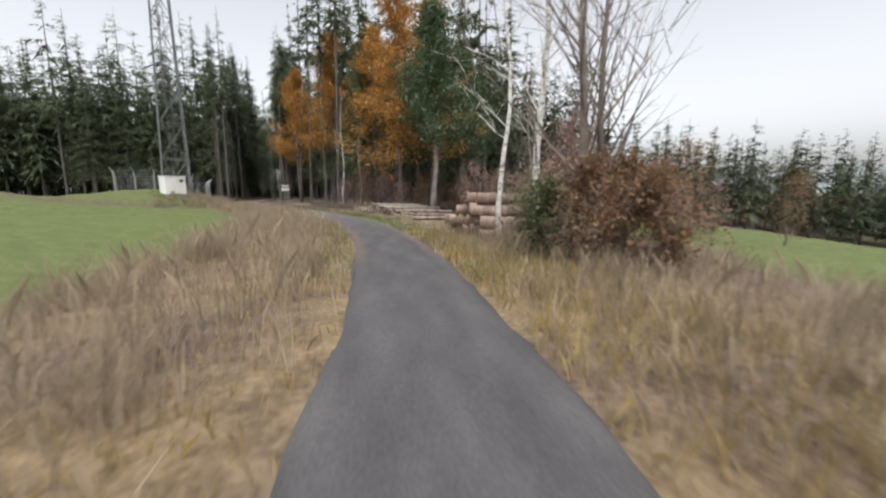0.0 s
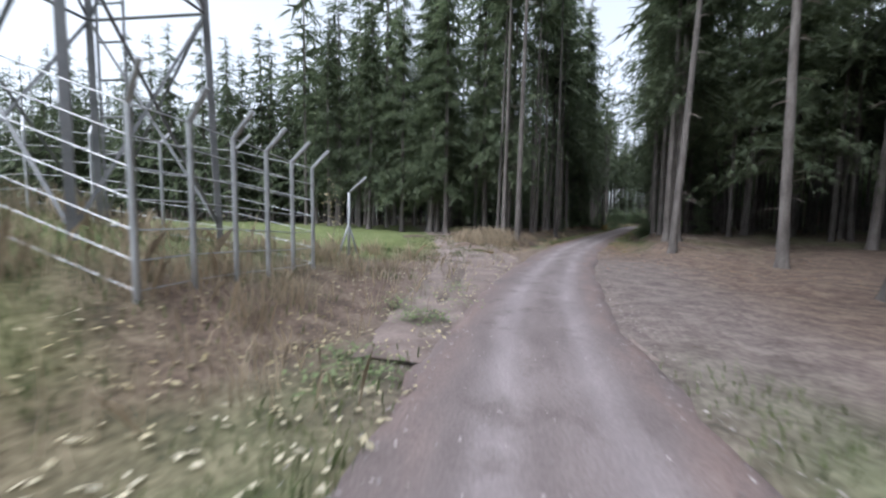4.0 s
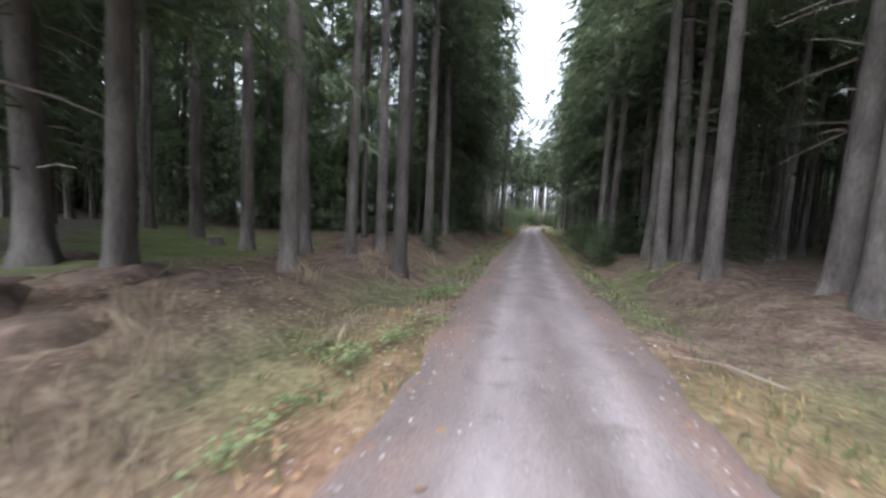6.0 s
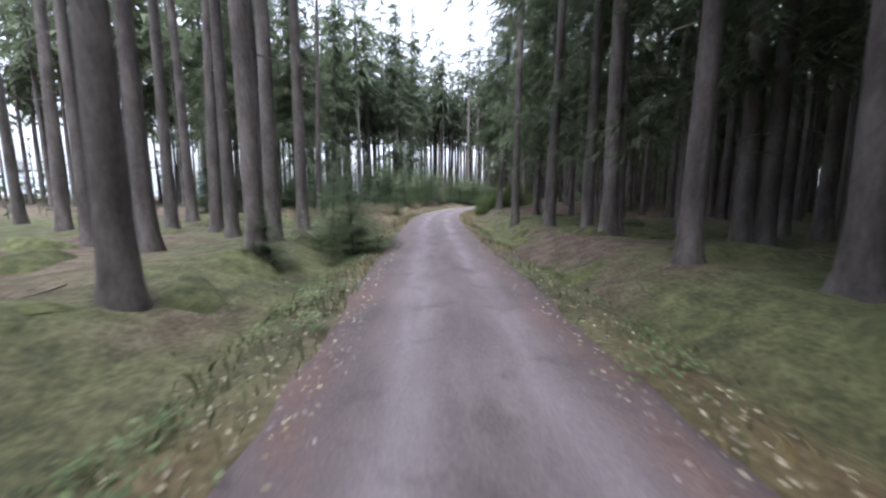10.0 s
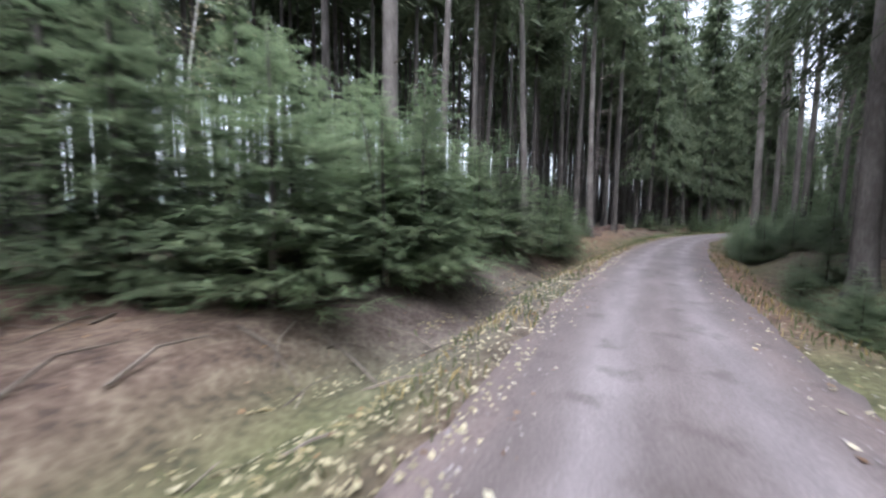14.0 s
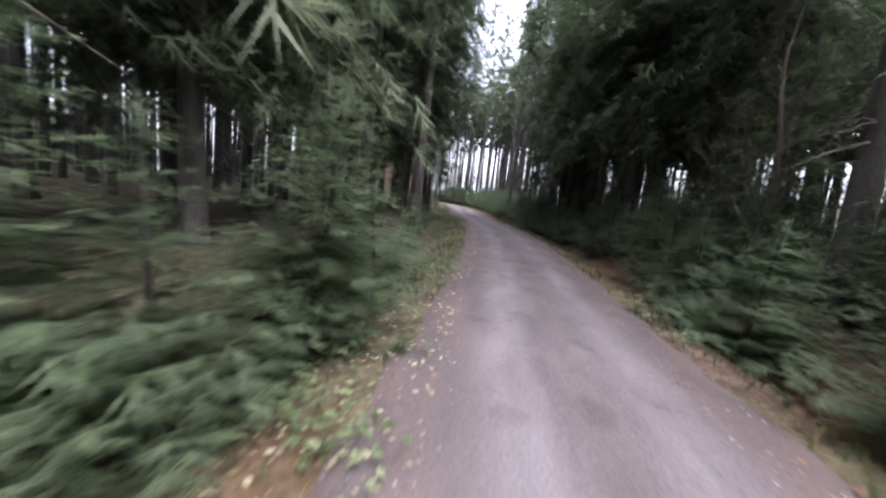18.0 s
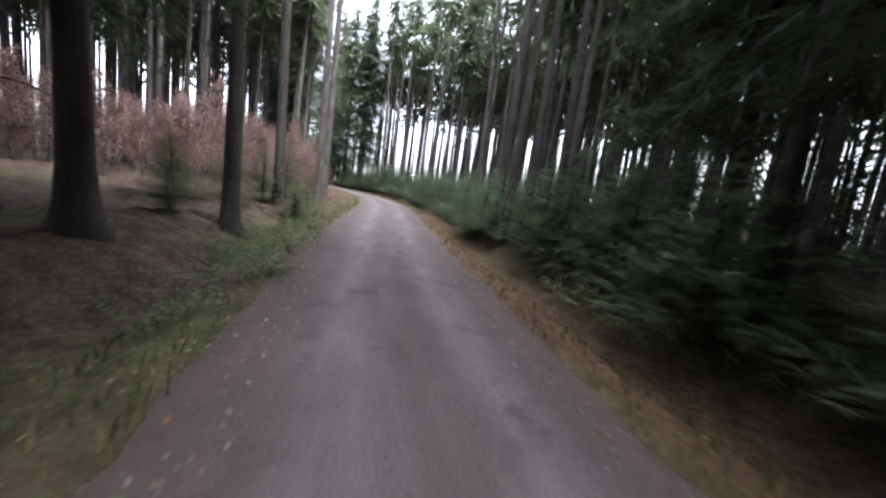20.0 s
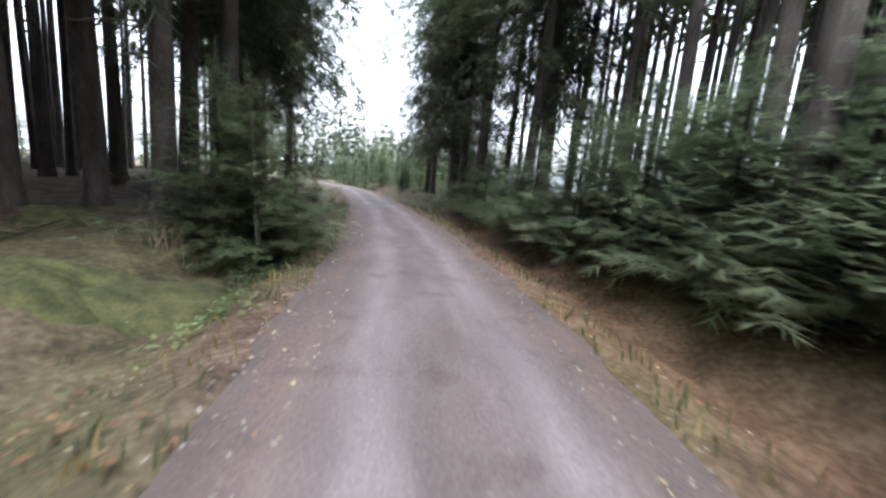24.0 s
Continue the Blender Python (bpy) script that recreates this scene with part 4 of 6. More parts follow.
# small bushy spruces: distance along the lane, side, size
SMALL = [
    ((88.2, 4.8, 0.95), (91.8, 3.2, 0.8), (92.6, 5.0, 1.1), (96, 5.2, 1.1), (97.6, 3.4, 0.85), (100.2, 3.2, 0.8), (101, 4.8, 1.0), (103.4, 3.6, 0.8), (106.2, 3.2, 0.7), (107.4, 4.6, 0.8)),
    ((86.7, -3.8, 0.6), (89, 2.9, 0.75), (90.7, 3.9, 0.85), (93.5, 3.2, 0.85), (94.6, 4.3, 1.0), (96.5, 3.0, 0.75), (98.5, 4.0, 0.8), (102, 2.9, 0.7), (105, 3.8, 0.55), (109, 4.4, 0.5)),
    ((108.5, -5.4, 1.0), (109.8, -4.8, 0.85), (111.6, -5.6, 1.0), (113.3, -4.2, 0.75), (115.4, -3.2, 1.35), (116, -6, 1.0), (119, -4.6, 0.6), (118.4, 4.1, 0.4), (116.9, 5.6, 0.35), (130.4, -2.3, 0.8), (131.4, -2.5, 1.05)),
    ((132.6, -3.4, 0.9), (128, -3.6, 0.5), (150, -3.4, 0.8), (147, -4.4, 0.7), (171.4, -4.4, 1.2), (172.4, -5.0, 1.4), (173.4, -4.1, 1.1), (174.2, -5.2, 1.45), (175.2, -4.3, 1.0), (153.8, 3.2, 0.65), (155.6, 2.6, 0.8), (157.2, 3.2, 0.85), (159.3, 2.5, 0.7), (161.5, 3.0, 0.7), (157, 4.6, 1.0), (164, 2.7, 0.7)),
    ((165.2, 3.8, 0.85), (167.6, 2.6, 0.7), (169.3, 2.5, 0.85), (170.6, 3.2, 0.9), (172.8, 3.0, 0.7), (175.2, 2.5, 0.4), (176.8, 3.0, 0.5), (178.4, 2.6, 0.42), (180, 3.4, 0.5), (181.4, -3.7, 1.0), (182.8, -3.4, 0.9), (183.4, -4.6, 1.05), (184.8, -3.7, 0.9), (186.4, -4.4, 0.95), (190.3, -4.5, 0.6)),
    ((181, 3.2, 0.4), (186.9, 3.2, 0.7), (188, 2.6, 0.65), (189.6, 3.4, 0.75), (191.2, 2.6, 0.6), (192.6, 3.4, 0.8), (194.6, 2.7, 0.75), (196.3, 3.4, 0.85), (197.4, 2.7, 0.8), (199, 3.0, 0.9), (201, 2.6, 0.9)),
    ((203.6, 2.6, 0.9), (205.4, 2.8, 0.95), (207.4, 2.6, 0.95), (209.6, 2.7, 0.95), (211.8, 2.6, 0.95), (214, 2.8, 0.9), (216.6, 2.8, 0.95), (219, 3.0, 0.9), (221.6, 2.8, 0.9), (224, 3.2, 0.85), (226.2, 3.2, 0.8)),
    ((205.2, -3.6, 0.55), (206.4, -4.6, 0.7), (205.8, -5.6, 0.75), (211.6, -3.8, 0.8), (213, -4.4, 0.85), (214.4, -3.2, 0.9), (217.4, -3.6, 0.95), (201.2, -4.9, 0.55), (203.4, -4.2, 0.6), (206, -3.1, 0.45), (207.6, -2.6, 0.5), (209.4, -4.3, 0.7), (210.9, -2.9, 0.6), (212.4, -2.7, 0.62), (213.6, -3.4, 0.7), (215.2, -2.6, 0.62), (216.6, -3.2, 0.75), (218, -2.8, 0.8)),
    ((219.4, -2.6, 1.0), (220.8, -3.1, 1.1), (222.4, -2.7, 0.95), (223.6, -3.5, 0.8), (225, -2.9, 0.45), (226.4, -3.2, 0.45), (227.8, -3.3, 0.5), (229.4, -3.6, 0.5), (231, -3.6, 0.5), (233.6, -3.4, 0.45), (236, -3.8, 0.5)),
    ((228.4, 3.8, 0.75), (230.4, 3.2, 0.7), (232.4, 3.6, 0.75), (234.6, 2.9, 0.65), (237, 3.2, 0.75), (239.4, 3.0, 0.8), (241.8, 3.3, 0.75), (244, 3.0, 0.75), (246.2, 3.4, 0.8), (248.4, 3.2, 0.75), (250.4, 3.6, 0.8)),
    ((252.6, 3.1, 0.8), (254.4, 2.7, 0.7), (256.2, 3.4, 0.8), (258.2, 2.9, 0.72), (260.2, 3.3, 0.8), (262, 2.8, 0.72), (264, 3.3, 0.8), (266, 3.0, 0.8), (267.8, 3.6, 0.85), (269.8, 3.4, 0.8), (271.8, 3.2, 0.9)),
    ((273.8, 3.3, 0.8), (275.8, 3.6, 0.7), (278.8, 3.8, 0.72), (280, 4.4, 0.8), (281.4, 3.7, 0.75), (284, 4.0, 0.85), (285.8, 4.2, 0.95), (287.3, 4.4, 1.0), (288.6, 4.0, 0.95), (290, 3.8, 0.95), (291.8, 3.4, 0.9), (294, 3.2, 0.85)),
    ((277.5, -5.2, 0.55), (297, 2.9, 0.7), (300, 3.2, 0.65), (253, -2.9, 0.5), (256, -3.1, 0.58), (256.4, -4.1, 0.9), (249, -4.6, 0.45), (252.5, -4.8, 0.75), (254.5, -4.4, 0.8), (251.2, -5.6, 0.7), (290, -2.5, 1.1), (291.2, -2.8, 1.2), (292.4, -2.4, 1.0), (290.6, -3.4, 1.15), (291.8, -3.8, 1.05), (305, -3, 0.6), (303, 4.0, 0.8)),
]
for row in SMALL:
    for s, d, k in row:
        if d > 0 and s > 226:
            k, d = k * (1.4 if s < 270 else 1.6), d + (0.5 if s < 240 or s > 278 else 0.8)
        x, y, _ = lane(s, d)
        kind = YOUNG if d < 0 or s < 150 else YOUNG_LIGHT if s < 174 else YOUNG_LUSH
        plant(kind, x, y, k, 3, thick=k * 1.1)
        PLANTED.pop()
        if d > 0 and (s > 186 or 150 < s < 174):
            for far in (1.7,):
                x, y, _ = lane(s + rnd.uniform(-0.9, 0.9), d + far + rnd.uniform(-0.3, 0.3))
                plant(kind, x, y, k * rnd.uniform(0.95, 1.25), 3, thick=k * 1.25)
                PLANTED.pop()
# thicket in front of the outer bend
for k in range(52):
    x, y, _h = lane(rnd.uniform(157, 167.5) if k < 40 else rnd.uniform(173, 181), -(rnd.uniform(4.6, 9.0) if k < 40 else rnd.uniform(3.8, 6.0)))
    k = rnd.uniform(0.8, 1.7)
    plant(YOUNG, x, y, k, 3, thick=k * 1.05)
    PLANTED.pop()
for _ in range(26):
    x, y, _h = lane(rnd.uniform(143, 158), -rnd.uniform(9.0, 13.0))
    k = rnd.uniform(0.7, 1.4)
    plant(YOUNG, x, y, k, 3, thick=k * 1.1)
    PLANTED.pop()

# ---- the stands of the forest ----
DISTANT = []


def stand(s0, s1, d0, d1, gap, kind, beyond=12, chance=1.0, size=(0.85, 1.12), keep_off=4.6):
    """Trees on a jittered grid between two distances along the lane and beside it; those far off join the distant woods."""
    sign = 1 if d1 > 0 else -1
    s = s0
    while s < s1:
        d = abs(d0)
        while d < abs(d1):
            x, y, _ = lane(s + rnd.uniform(-0.45, 0.45) * gap, sign * (d + rnd.uniform(-0.45, 0.45) * gap))
            ls, ld = lane_coords([x], [y])
            if rnd.random() < chance and abs(ld[0]) > keep_off and clear_of(x, y, gap * 0.62):
                k = rnd.uniform(*size)
                if abs(ld[0]) < beyond:
                    plant(kind, x, y, k, 0.9, 0, k * rnd.uniform(0.75, 1.05))
                else:
                    DISTANT.append((x, y, k * 1.15))
                    PLANTED.append((x, y))
            d += gap
        s += gap


stand(58, 86, 5.5, 36, 4.2, HIGH, 10)
stand(33, 58, 11, 24, 4.4, EDGE, 13)
stand(75, 92, -6, -26, 4.0, HIGH, 10)
stand(84, 108, 6, 36, 3.6, HIGH, 10)
stand(108, 146, 6.5, 42, 3.3, HIGH, 10, keep_off=6)
stand(108, 142, -7, -23, 4.6, HIGH, 16, 0.75, keep_off=6)
stand(140, 154, -17, -26, 4.5, HIGH, 14, 0.5)
stand(112, 190, -52, -78, 4.0, TALL, 10)
stand(150, 186, -17, -46, 3.8, HIGH, 12, 0.95)
stand(158, 178, -14, -17.5, 4.0, HIGH, 30, 0.7)
stand(146, 186, 7, 30, 3.8, DENSE, 10)
stand(184, 232, -6.5, -48, 3.0, TALL, 10, 0.85, keep_off=6)
stand(186, 238, 10, 40, 3.6, DENSE, 10)
stand(232, 252, -7, -40, 3.8, DENSE, 10, 0.75)
stand(250, 270, -14, -44, 4.0, TALL, 10, 0.8)
stand(272, 310, -6, -40, 2.7, TALL, 10, 0.9, keep_off=5.2)
stand(308, 336, -9, -46, 3.0, HIGH, 12, 0.9)
stand(238, 276, 6.5, 40, 3.2, TALL, 10, 0.9, keep_off=5.5)
stand(276, 309, 6.2, 40, 2.9, HIGH, 10, 0.9, keep_off=5.5)
# everything deeper in the wood, on one loose grid
for qx in np.arange(-62, 150, 3.5):
    for qy in np.arange(30, 300, 3.5):
        x, y = qx + rnd.uniform(-1.7, 1.7), qy + rnd.uniform(-1.7, 1.7)
        ls, ld = (float(v[0]) for v in lane_coords([x], [y]))
        if not 12 < abs(ld) < 50 or not (76 if ld < 0 else 34) < ls < 312:
            continue
        if ld > 22 and ls < 58 or ld < 0 and 102 < ls < 152 or ld < 0 and ls < 84 and ld < -30:
            continue
        if clear_of(x, y, 1.9):
            DISTANT.append((x, y, rnd.uniform(1.0, 1.3)))
            PLANTED.append((x, y))
DEEP = [tuple(float(v[0]) for v in lane_coords([q[0]], [q[1]])) for q in DISTANT]
KINDS = ["high" if s >= 282 or d < 0 and s >= 240 else "bare" if s >= 240 else "low" if d > 0 and s > 146 else "high" if s > 180 else "bare" for s, d in DEEP]
for kind, patterns, label in (("bare", FAR_BARE, "deep stand of tall spruces with bare trunks"), ("high", FAR_HIGH, "stand of slim spruces with high crowns"), ("low", FAR_MID, "deep shady stand of tall spruces with low branches")):
    far_woods("spruce_stand", [q for q, k in zip(DISTANT, KINDS) if k == kind], patterns, label)

# wood beyond the fields and beyond the clearing
far_rnd = random.Random(77)
BEYOND, BEYOND_FULL, BEYOND_RICH = [], [], []


def far_line(x0, y0, x1, y1, depth, count, out, size):
    for k in range(count):
        t = (k + far_rnd.uniform(-0.5, 0.5)) / count
        dx, dy = x1 - x0, y1 - y0
        ln = math.hypot(dx, dy)
        o = far_rnd.uniform(0, depth)
        x, y = x0 + dx * t - dy / ln * o, y0 + dy * t + dx / ln * o
        if clear_of(x, y, 1.4):
            out.append((x, y, far_rnd.uniform(*size)))
            PLANTED.append((x, y))


far_line(-26, 92, -125, 62, -26, 150, BEYOND, (0.75, 0.95))
far_line(-28, 96, -125, 66, -26, 200, BEYOND_RICH, (0.74, 0.95))
far_line(-24, 88, -110, 64, -4, 44, BEYOND_RICH, (0.9, 1.08))
far_line(-125, 62, -150, -30, -24, 170, BEYOND_FULL, (0.7, 0.88))
far_line(46, 46, 190, 20, 30, 200, BEYOND_FULL, (0.38, 0.56))
far_line(36, 50, 62, 16, 24, 110, BEYOND_FULL, (0.4, 0.6))
far_line(62, 16, 78, -30, 24, 70, BEYOND_FULL, (0.35, 0.55))
far_line(16, 56, 40, 50, 14, 40, BEYOND_FULL, (0.75, 0.95))
for s0, s1, d0, d1, gap, lo, hi in ((60, 256, 50, 66, 1.6, 0.75, 1.05), (248, 290, 44, 58, 1.5, 0.5, 0.8), (290, 322, 56, 72, 2.0, 0.4, 0.65), (264, 318, -44, -58, 1.8, 0.45, 0.75), (232, 268, -46, -62, 1.8, 0.75, 1.0)):
    for k in range(int((s1 - s0) / gap)):
        x, y, _h = lane(s0 + k * gap, far_rnd.uniform(d0, d1))
        ls, ld = lane_coords([x], [y])
        if abs(ld[0]) > abs(d0) - 8:
            BEYOND_FULL.append((x, y, far_rnd.uniform(lo, hi)))
ex, ey, eh = lane(S_END + 75)
far_line(ex - 70, ey + 95, ex + 75, ey + 5, 20, 110, BEYOND_FULL, (0.6, 0.9))
far_line(137, 278, 94, 304, -14, 60, BEYOND_FULL, (0.42, 0.62))
BELT = []


def belt(s0, s1, d0, d1, count, size):
    """Low dense growth deep in the wood, which closes the view between the trunks."""
    for _ in range(count):
        x, y, _h = lane(far_rnd.uniform(s0, s1), far_rnd.uniform(d0, d1))
        ls, ld = lane_coords([x], [y])
        if d0 < 0 < d1 and abs(ld[0]) > 2.6 or abs(ld[0]) > (min(abs(d0), abs(d1)) - 4 if d0 * d1 > 0 else 99):
            BELT.append((x, y, far_rnd.uniform(*size)))


belt(152, 236, -44, -62, 120, (0.25, 0.45))
belt(236, 318, 24, 44, 190, (0.16, 0.36))
belt(172, 242, -30, -46, 150, (0.16, 0.32))
belt(248, 312, 26, 44, 130, (0.32, 0.5))
belt(190, 228, -34, -60, 90, (0.3, 0.55))
belt(236, 318, -36, -62, 170, (0.22, 0.45))
belt(104, 172, -46, -76, 170, (0.25, 0.5))
belt(116, 165, -17, -46, 170, (0.07, 0.14))
belt(312, 345, -20, -50, 30, (0.15, 0.3))
belt(60, 235, 42, 60, 150, (0.25, 0.45))
belt(235, 310, 42, 60, 90, (0.15, 0.3))
belt(76, 104, -40, -55, 40, (0.3, 0.5))
far_woods("undergrowth", BELT, FAR_LOW, "low dense spruce growth deep in the wood")
far_woods("spruce_wood", BEYOND, FAR_MID, "dark spruce wood beyond the field")
far_woods("spruce_wood", BEYOND_RICH, FAR_RICH, "dark wood of dense spruces beyond the field")
far_woods("spruce_wood", BEYOND_FULL, FAR_FULL, "dark wood of dense spruces on the skyline")
ex, ey, eh = lane(296)
for f, d, k in ((21, 2.6, 0.22), (22, 5.0, 0.26), (23.5, -0.4, 0.22), (24, 3.4, 0.3), (25, 7, 0.3), (26, 1.2, 0.3), (27.5, 5.2, 0.34), (28.5, -1.5, 0.3), (29, 3.0, 0.36), (31, 7.5, 0.36), (31.5, 0.4, 0.36), (33, 4.4, 0.4), (34, -2.6, 0.36), (36, 2, 0.42), (37, 6.6, 0.42), (39, -0.6, 0.42), (41, 4.2, 0.45), (43, -4, 0.45), (45, 1.5, 0.48), (46, 8, 0.48)):
    plant(MEDIUM, ex - math.sin(eh) * f + math.cos(eh) * d, ey + math.cos(eh) * f + math.sin(eh) * d, k * 1.3, 2, thick=k * 1.9)



# ---- larches, pine, birches and bare trees at the field's edge ----
def branchy(name, high, r, seed, bark, leaf=None, leaf_size=0.12, leaf_count=0, spread=0.45, low=0.35, order=2, count=16, up=0.7, crown_name="crown", fine=2, **tags):
    """A broad-leaved or larch tree: trunk, limbs with twigs, and small leaves along them."""
    q = random.Random(seed)
    ob = new(name)
    axis_pts = [Vector((0.12 * math.sin(k * 1.3 + seed), 0.12 * math.cos(k * 1.1), -0.2 + (high + 0.2) * k / 8)) for k in range(9)]
    vs, fs = tube(axis_pts, [r * (1.25 if k == 0 else 1 - 0.93 * k / 8) for k in range(9)], 9)
    link("trunk", vs, fs, bark, ob, True)
    limbs, leaves = Bundle(), Bundle()
    ends = []
    for k in range(count):
        t = low + (0.97 - low) * (k + q.random()) / count
        i = min(7, int(t * 8))
        base = axis_pts[i].lerp(axis_pts[i + 1], t * 8 - i)
        az, ln = q.uniform(0, 6.283), high * spread * (1.1 - t) * q.uniform(0.7, 1.2)
        pts = [base]
        dirv = Vector((math.cos(az), math.sin(az), up * q.uniform(0.6, 1.3)))
        for j in range(4):
            dirv = (dirv + Vector((q.uniform(-0.25, 0.25), q.uniform(-0.25, 0.25), q.uniform(-0.1, 0.25)))).normalized()
            pts.append(pts[-1] + dirv * ln / 4)
        rr = r * (1 - 0.9 * t) * 0.42
        vs, fs = tube(pts, [rr, rr * 0.7, rr * 0.45, rr * rr * 0.25, 0.004], 3, False)
        limbs.add(vs, fs)
        for j in range(5 if order > 1 else 0):
            a = pts[1 + j % 4]
            d2 = (dirv + Vector((q.uniform(-1, 1), q.uniform(-1, 1), q.uniform(-0.3, 0.6)))).normalized()
            l2 = ln * q.uniform(0.2, 0.5)
            mid = a + d2 * l2 * 0.5 + Vector((0, 0, q.uniform(-0.05, 0.1) * l2))
            b = a + d2 * l2
            vs, fs = tube([a, mid, b], [rr * 0.35, rr * 0.2, 0.003], 3, False)
            limbs.add(vs, fs)
            ends.append((mid, b))
            for _ in range(fine):
                c = b + Vector((q.uniform(-1, 1), q.uniform(-1, 1), q.uniform(-0.6, 0.6))) * l2 * 0.5
                vs, fs = tube([mid, c], [rr * 0.15, 0.003], 3, False)
                limbs.add(vs, fs)
                ends.append((mid, c))
        ends.append((pts[2], pts[4]))
    tagged(limbs.done("branchwork", M_TWIG if bark == M_BIRCH and leaf else bark, ob), kind="stuff")
    for _ in range(leaf_count):
        a, b = ends[q.randrange(len(ends))]
        p = a.lerp(b, q.random()) + Vector((q.gauss(0, 1), q.gauss(0, 1), q.gauss(0, 1))) * leaf_size * 1.4
        v = Vector((q.gauss(0, 1), q.gauss(0, 1), q.gauss(-0.5, 0.8))).normalized() * leaf_size * q.uniform(0.7, 1.4)
        if fine:
            leaves.blade(p, p + v, leaf_size * 0.3)
        else:
            leaves.spray(p, p + v, leaf_size * 0.3)
    if leaves.v:
        leaves.done(crown_name, leaf, ob)
    return tagged(ob, **tags)


def put(ob, x, y, turn=0.0, size=1.0):
    ob.matrix_basis = pose(x, y, ground_z(x, y) - 0.04, 0, 0, turn) @ Matrix.Diagonal((size, size, size, 1))
    PLANTED.append((x, y))
    return ob


LARCH_TAG = dict(label="larch with orange autumn needles at the forest edge", category="tree", group="orange larches")
put(branchy("larch_tree", 19, 0.2, 3, M_BARK, M_LARCH, 0.2, 15000, 0.26, 0.3, 2, 60, 0.25, **LARCH_TAG), 1.6, 46.5)
put(branchy("larch_tree", 16, 0.17, 8, M_BARK, M_LARCH, 0.2, 12000, 0.28, 0.3, 2, 50, 0.25, **LARCH_TAG), -2.6, 52.5)
put(branchy("larch_tree", 17, 0.18, 11, M_BARK, M_LARCH, 0.2, 11000, 0.25, 0.3, 2, 50, 0.25, **LARCH_TAG), 5.2, 39.5)
put(branchy("larch_tree", 18, 0.2, 13, M_BARK, M_LARCH, 0.2, 13000, 0.27, 0.2, 2, 56, 0.1, **LARCH_TAG), 6.2, 31.9)
put(branchy("larch_tree", 17, 0.18, 17, M_BARK, M_LARCH, 0.2, 9000, 0.26, 0.25, 2, 46, 0.1, **LARCH_TAG), 8.6, 30.4)
put(branchy("pine_tree", 14, 0.2, 5, M_PALE_BARK, M_PINE, 0.24, 12000, 0.3, 0.3, 2, 40, 0.35, label="pine with a pale trunk and grey-green crown", category="tree"), 7.7, 26.8)
put(branchy("pine_tree", 13, 0.18, 15, M_PALE_BARK, M_PINE, 0.24, 10000, 0.3, 0.3, 2, 36, 0.35, label="pine with a pale trunk and grey-green crown", category="tree"), 11.5, 31.5)
BIRCH_TAG = dict(label="bare birch with white bark and thin branches", category="tree", group="bare birches")
put(branchy("birch_tree", 11, 0.11, 21, M_BIRCH, None, 0, 0, 0.26, 0.2, 2, 22, 0.7, **BIRCH_TAG), 5.35, 8.9)
put(branchy("birch_tree", 10, 0.08, 22, M_BIRCH, None, 0, 0, 0.24, 0.25, 2, 18, 0.8, **BIRCH_TAG), 4.75, 9.7)
put(branchy("birch_tree", 12, 0.1, 23, M_BIRCH, None, 0, 0, 0.24, 0.35, 2, 20, 0.8, **BIRCH_TAG), 2.2, 42.0)
put(branchy("birch_tree", 8, 0.05, 24, M_BIRCH, None, 0, 0, 0.2, 0.35, 2, 12, 0.8, **BIRCH_TAG), 3.6, 38.6)
put(branchy("birch_tree", 9, 0.035, 26, M_BIRCH, M_YELLOW_LEAF, 0.09, 420, 0.25, 0.35, 2, 16, 0.7, label="thin birch with a few yellow leaves", category="tree"), *lane(173, -8.5)[:2])
put(branchy("maple_sapling", 4.5, 0.04, 27, M_TWIG, M_YELLOW_LEAF, 0.12, 160, 0.4, 0.2, 2, 14, 0.5, label="bare sapling with a few yellow leaves", category="tree"), *lane(165.4, -3.6)[:2])
BARE_TAG = dict(label="bare broad-leaved tree with fine upright twigs", category="tree", group="bare trees by the field")
put(branchy("bare_tree", 11, 0.13, 31, M_TWIG, None, 0, 0, 0.42, 0.1, 2, 36, 1.5, **BARE_TAG), 6.0, 8.2)
put(branchy("bare_tree", 10, 0.12, 32, M_TWIG, None, 0, 0, 0.45, 0.1, 2, 32, 1.4, **BARE_TAG), 7.0, 8.7)
put(branchy("bare_tree", 9, 0.1, 36, M_TWIG, None, 0, 0, 0.4, 0.15, 2, 26, 1.2, **BARE_TAG), 12.5, 22)
put(branchy("bare_tree", 6, 0.07, 37, M_TWIG, None, 0, 0, 0.45, 0.15, 2, 26, 0.9, label="small leafless tree between the spruces", category="tree"), *lane(224, 4.2)[:2])
BUSH_TAG = dict(label="leafy bush with brown autumn leaves on the verge", category="bush", group="autumn bushes by the log stack")
put(branchy("autumn_bush", 2.2, 0.05, 41, M_TWIG, M_BROWN_LEAF, 0.1, 3000, 0.58, 0.02, 2, 34, 1.1, "leaves", **BUSH_TAG), 5.0, 6.4)
put(branchy("autumn_bush", 1.9, 0.05, 42, M_TWIG, M_BROWN_LEAF, 0.1, 3000, 0.58, 0.02, 2, 34, 1.0, "leaves", **BUSH_TAG), 5.9, 5.7)
put(branchy("autumn_bush", 2.1, 0.05, 46, M_TWIG, M_BROWN_LEAF, 0.1, 3000, 0.58, 0.02, 2, 34, 1.0, "leaves", **BUSH_TAG), 6.4, 6.9)
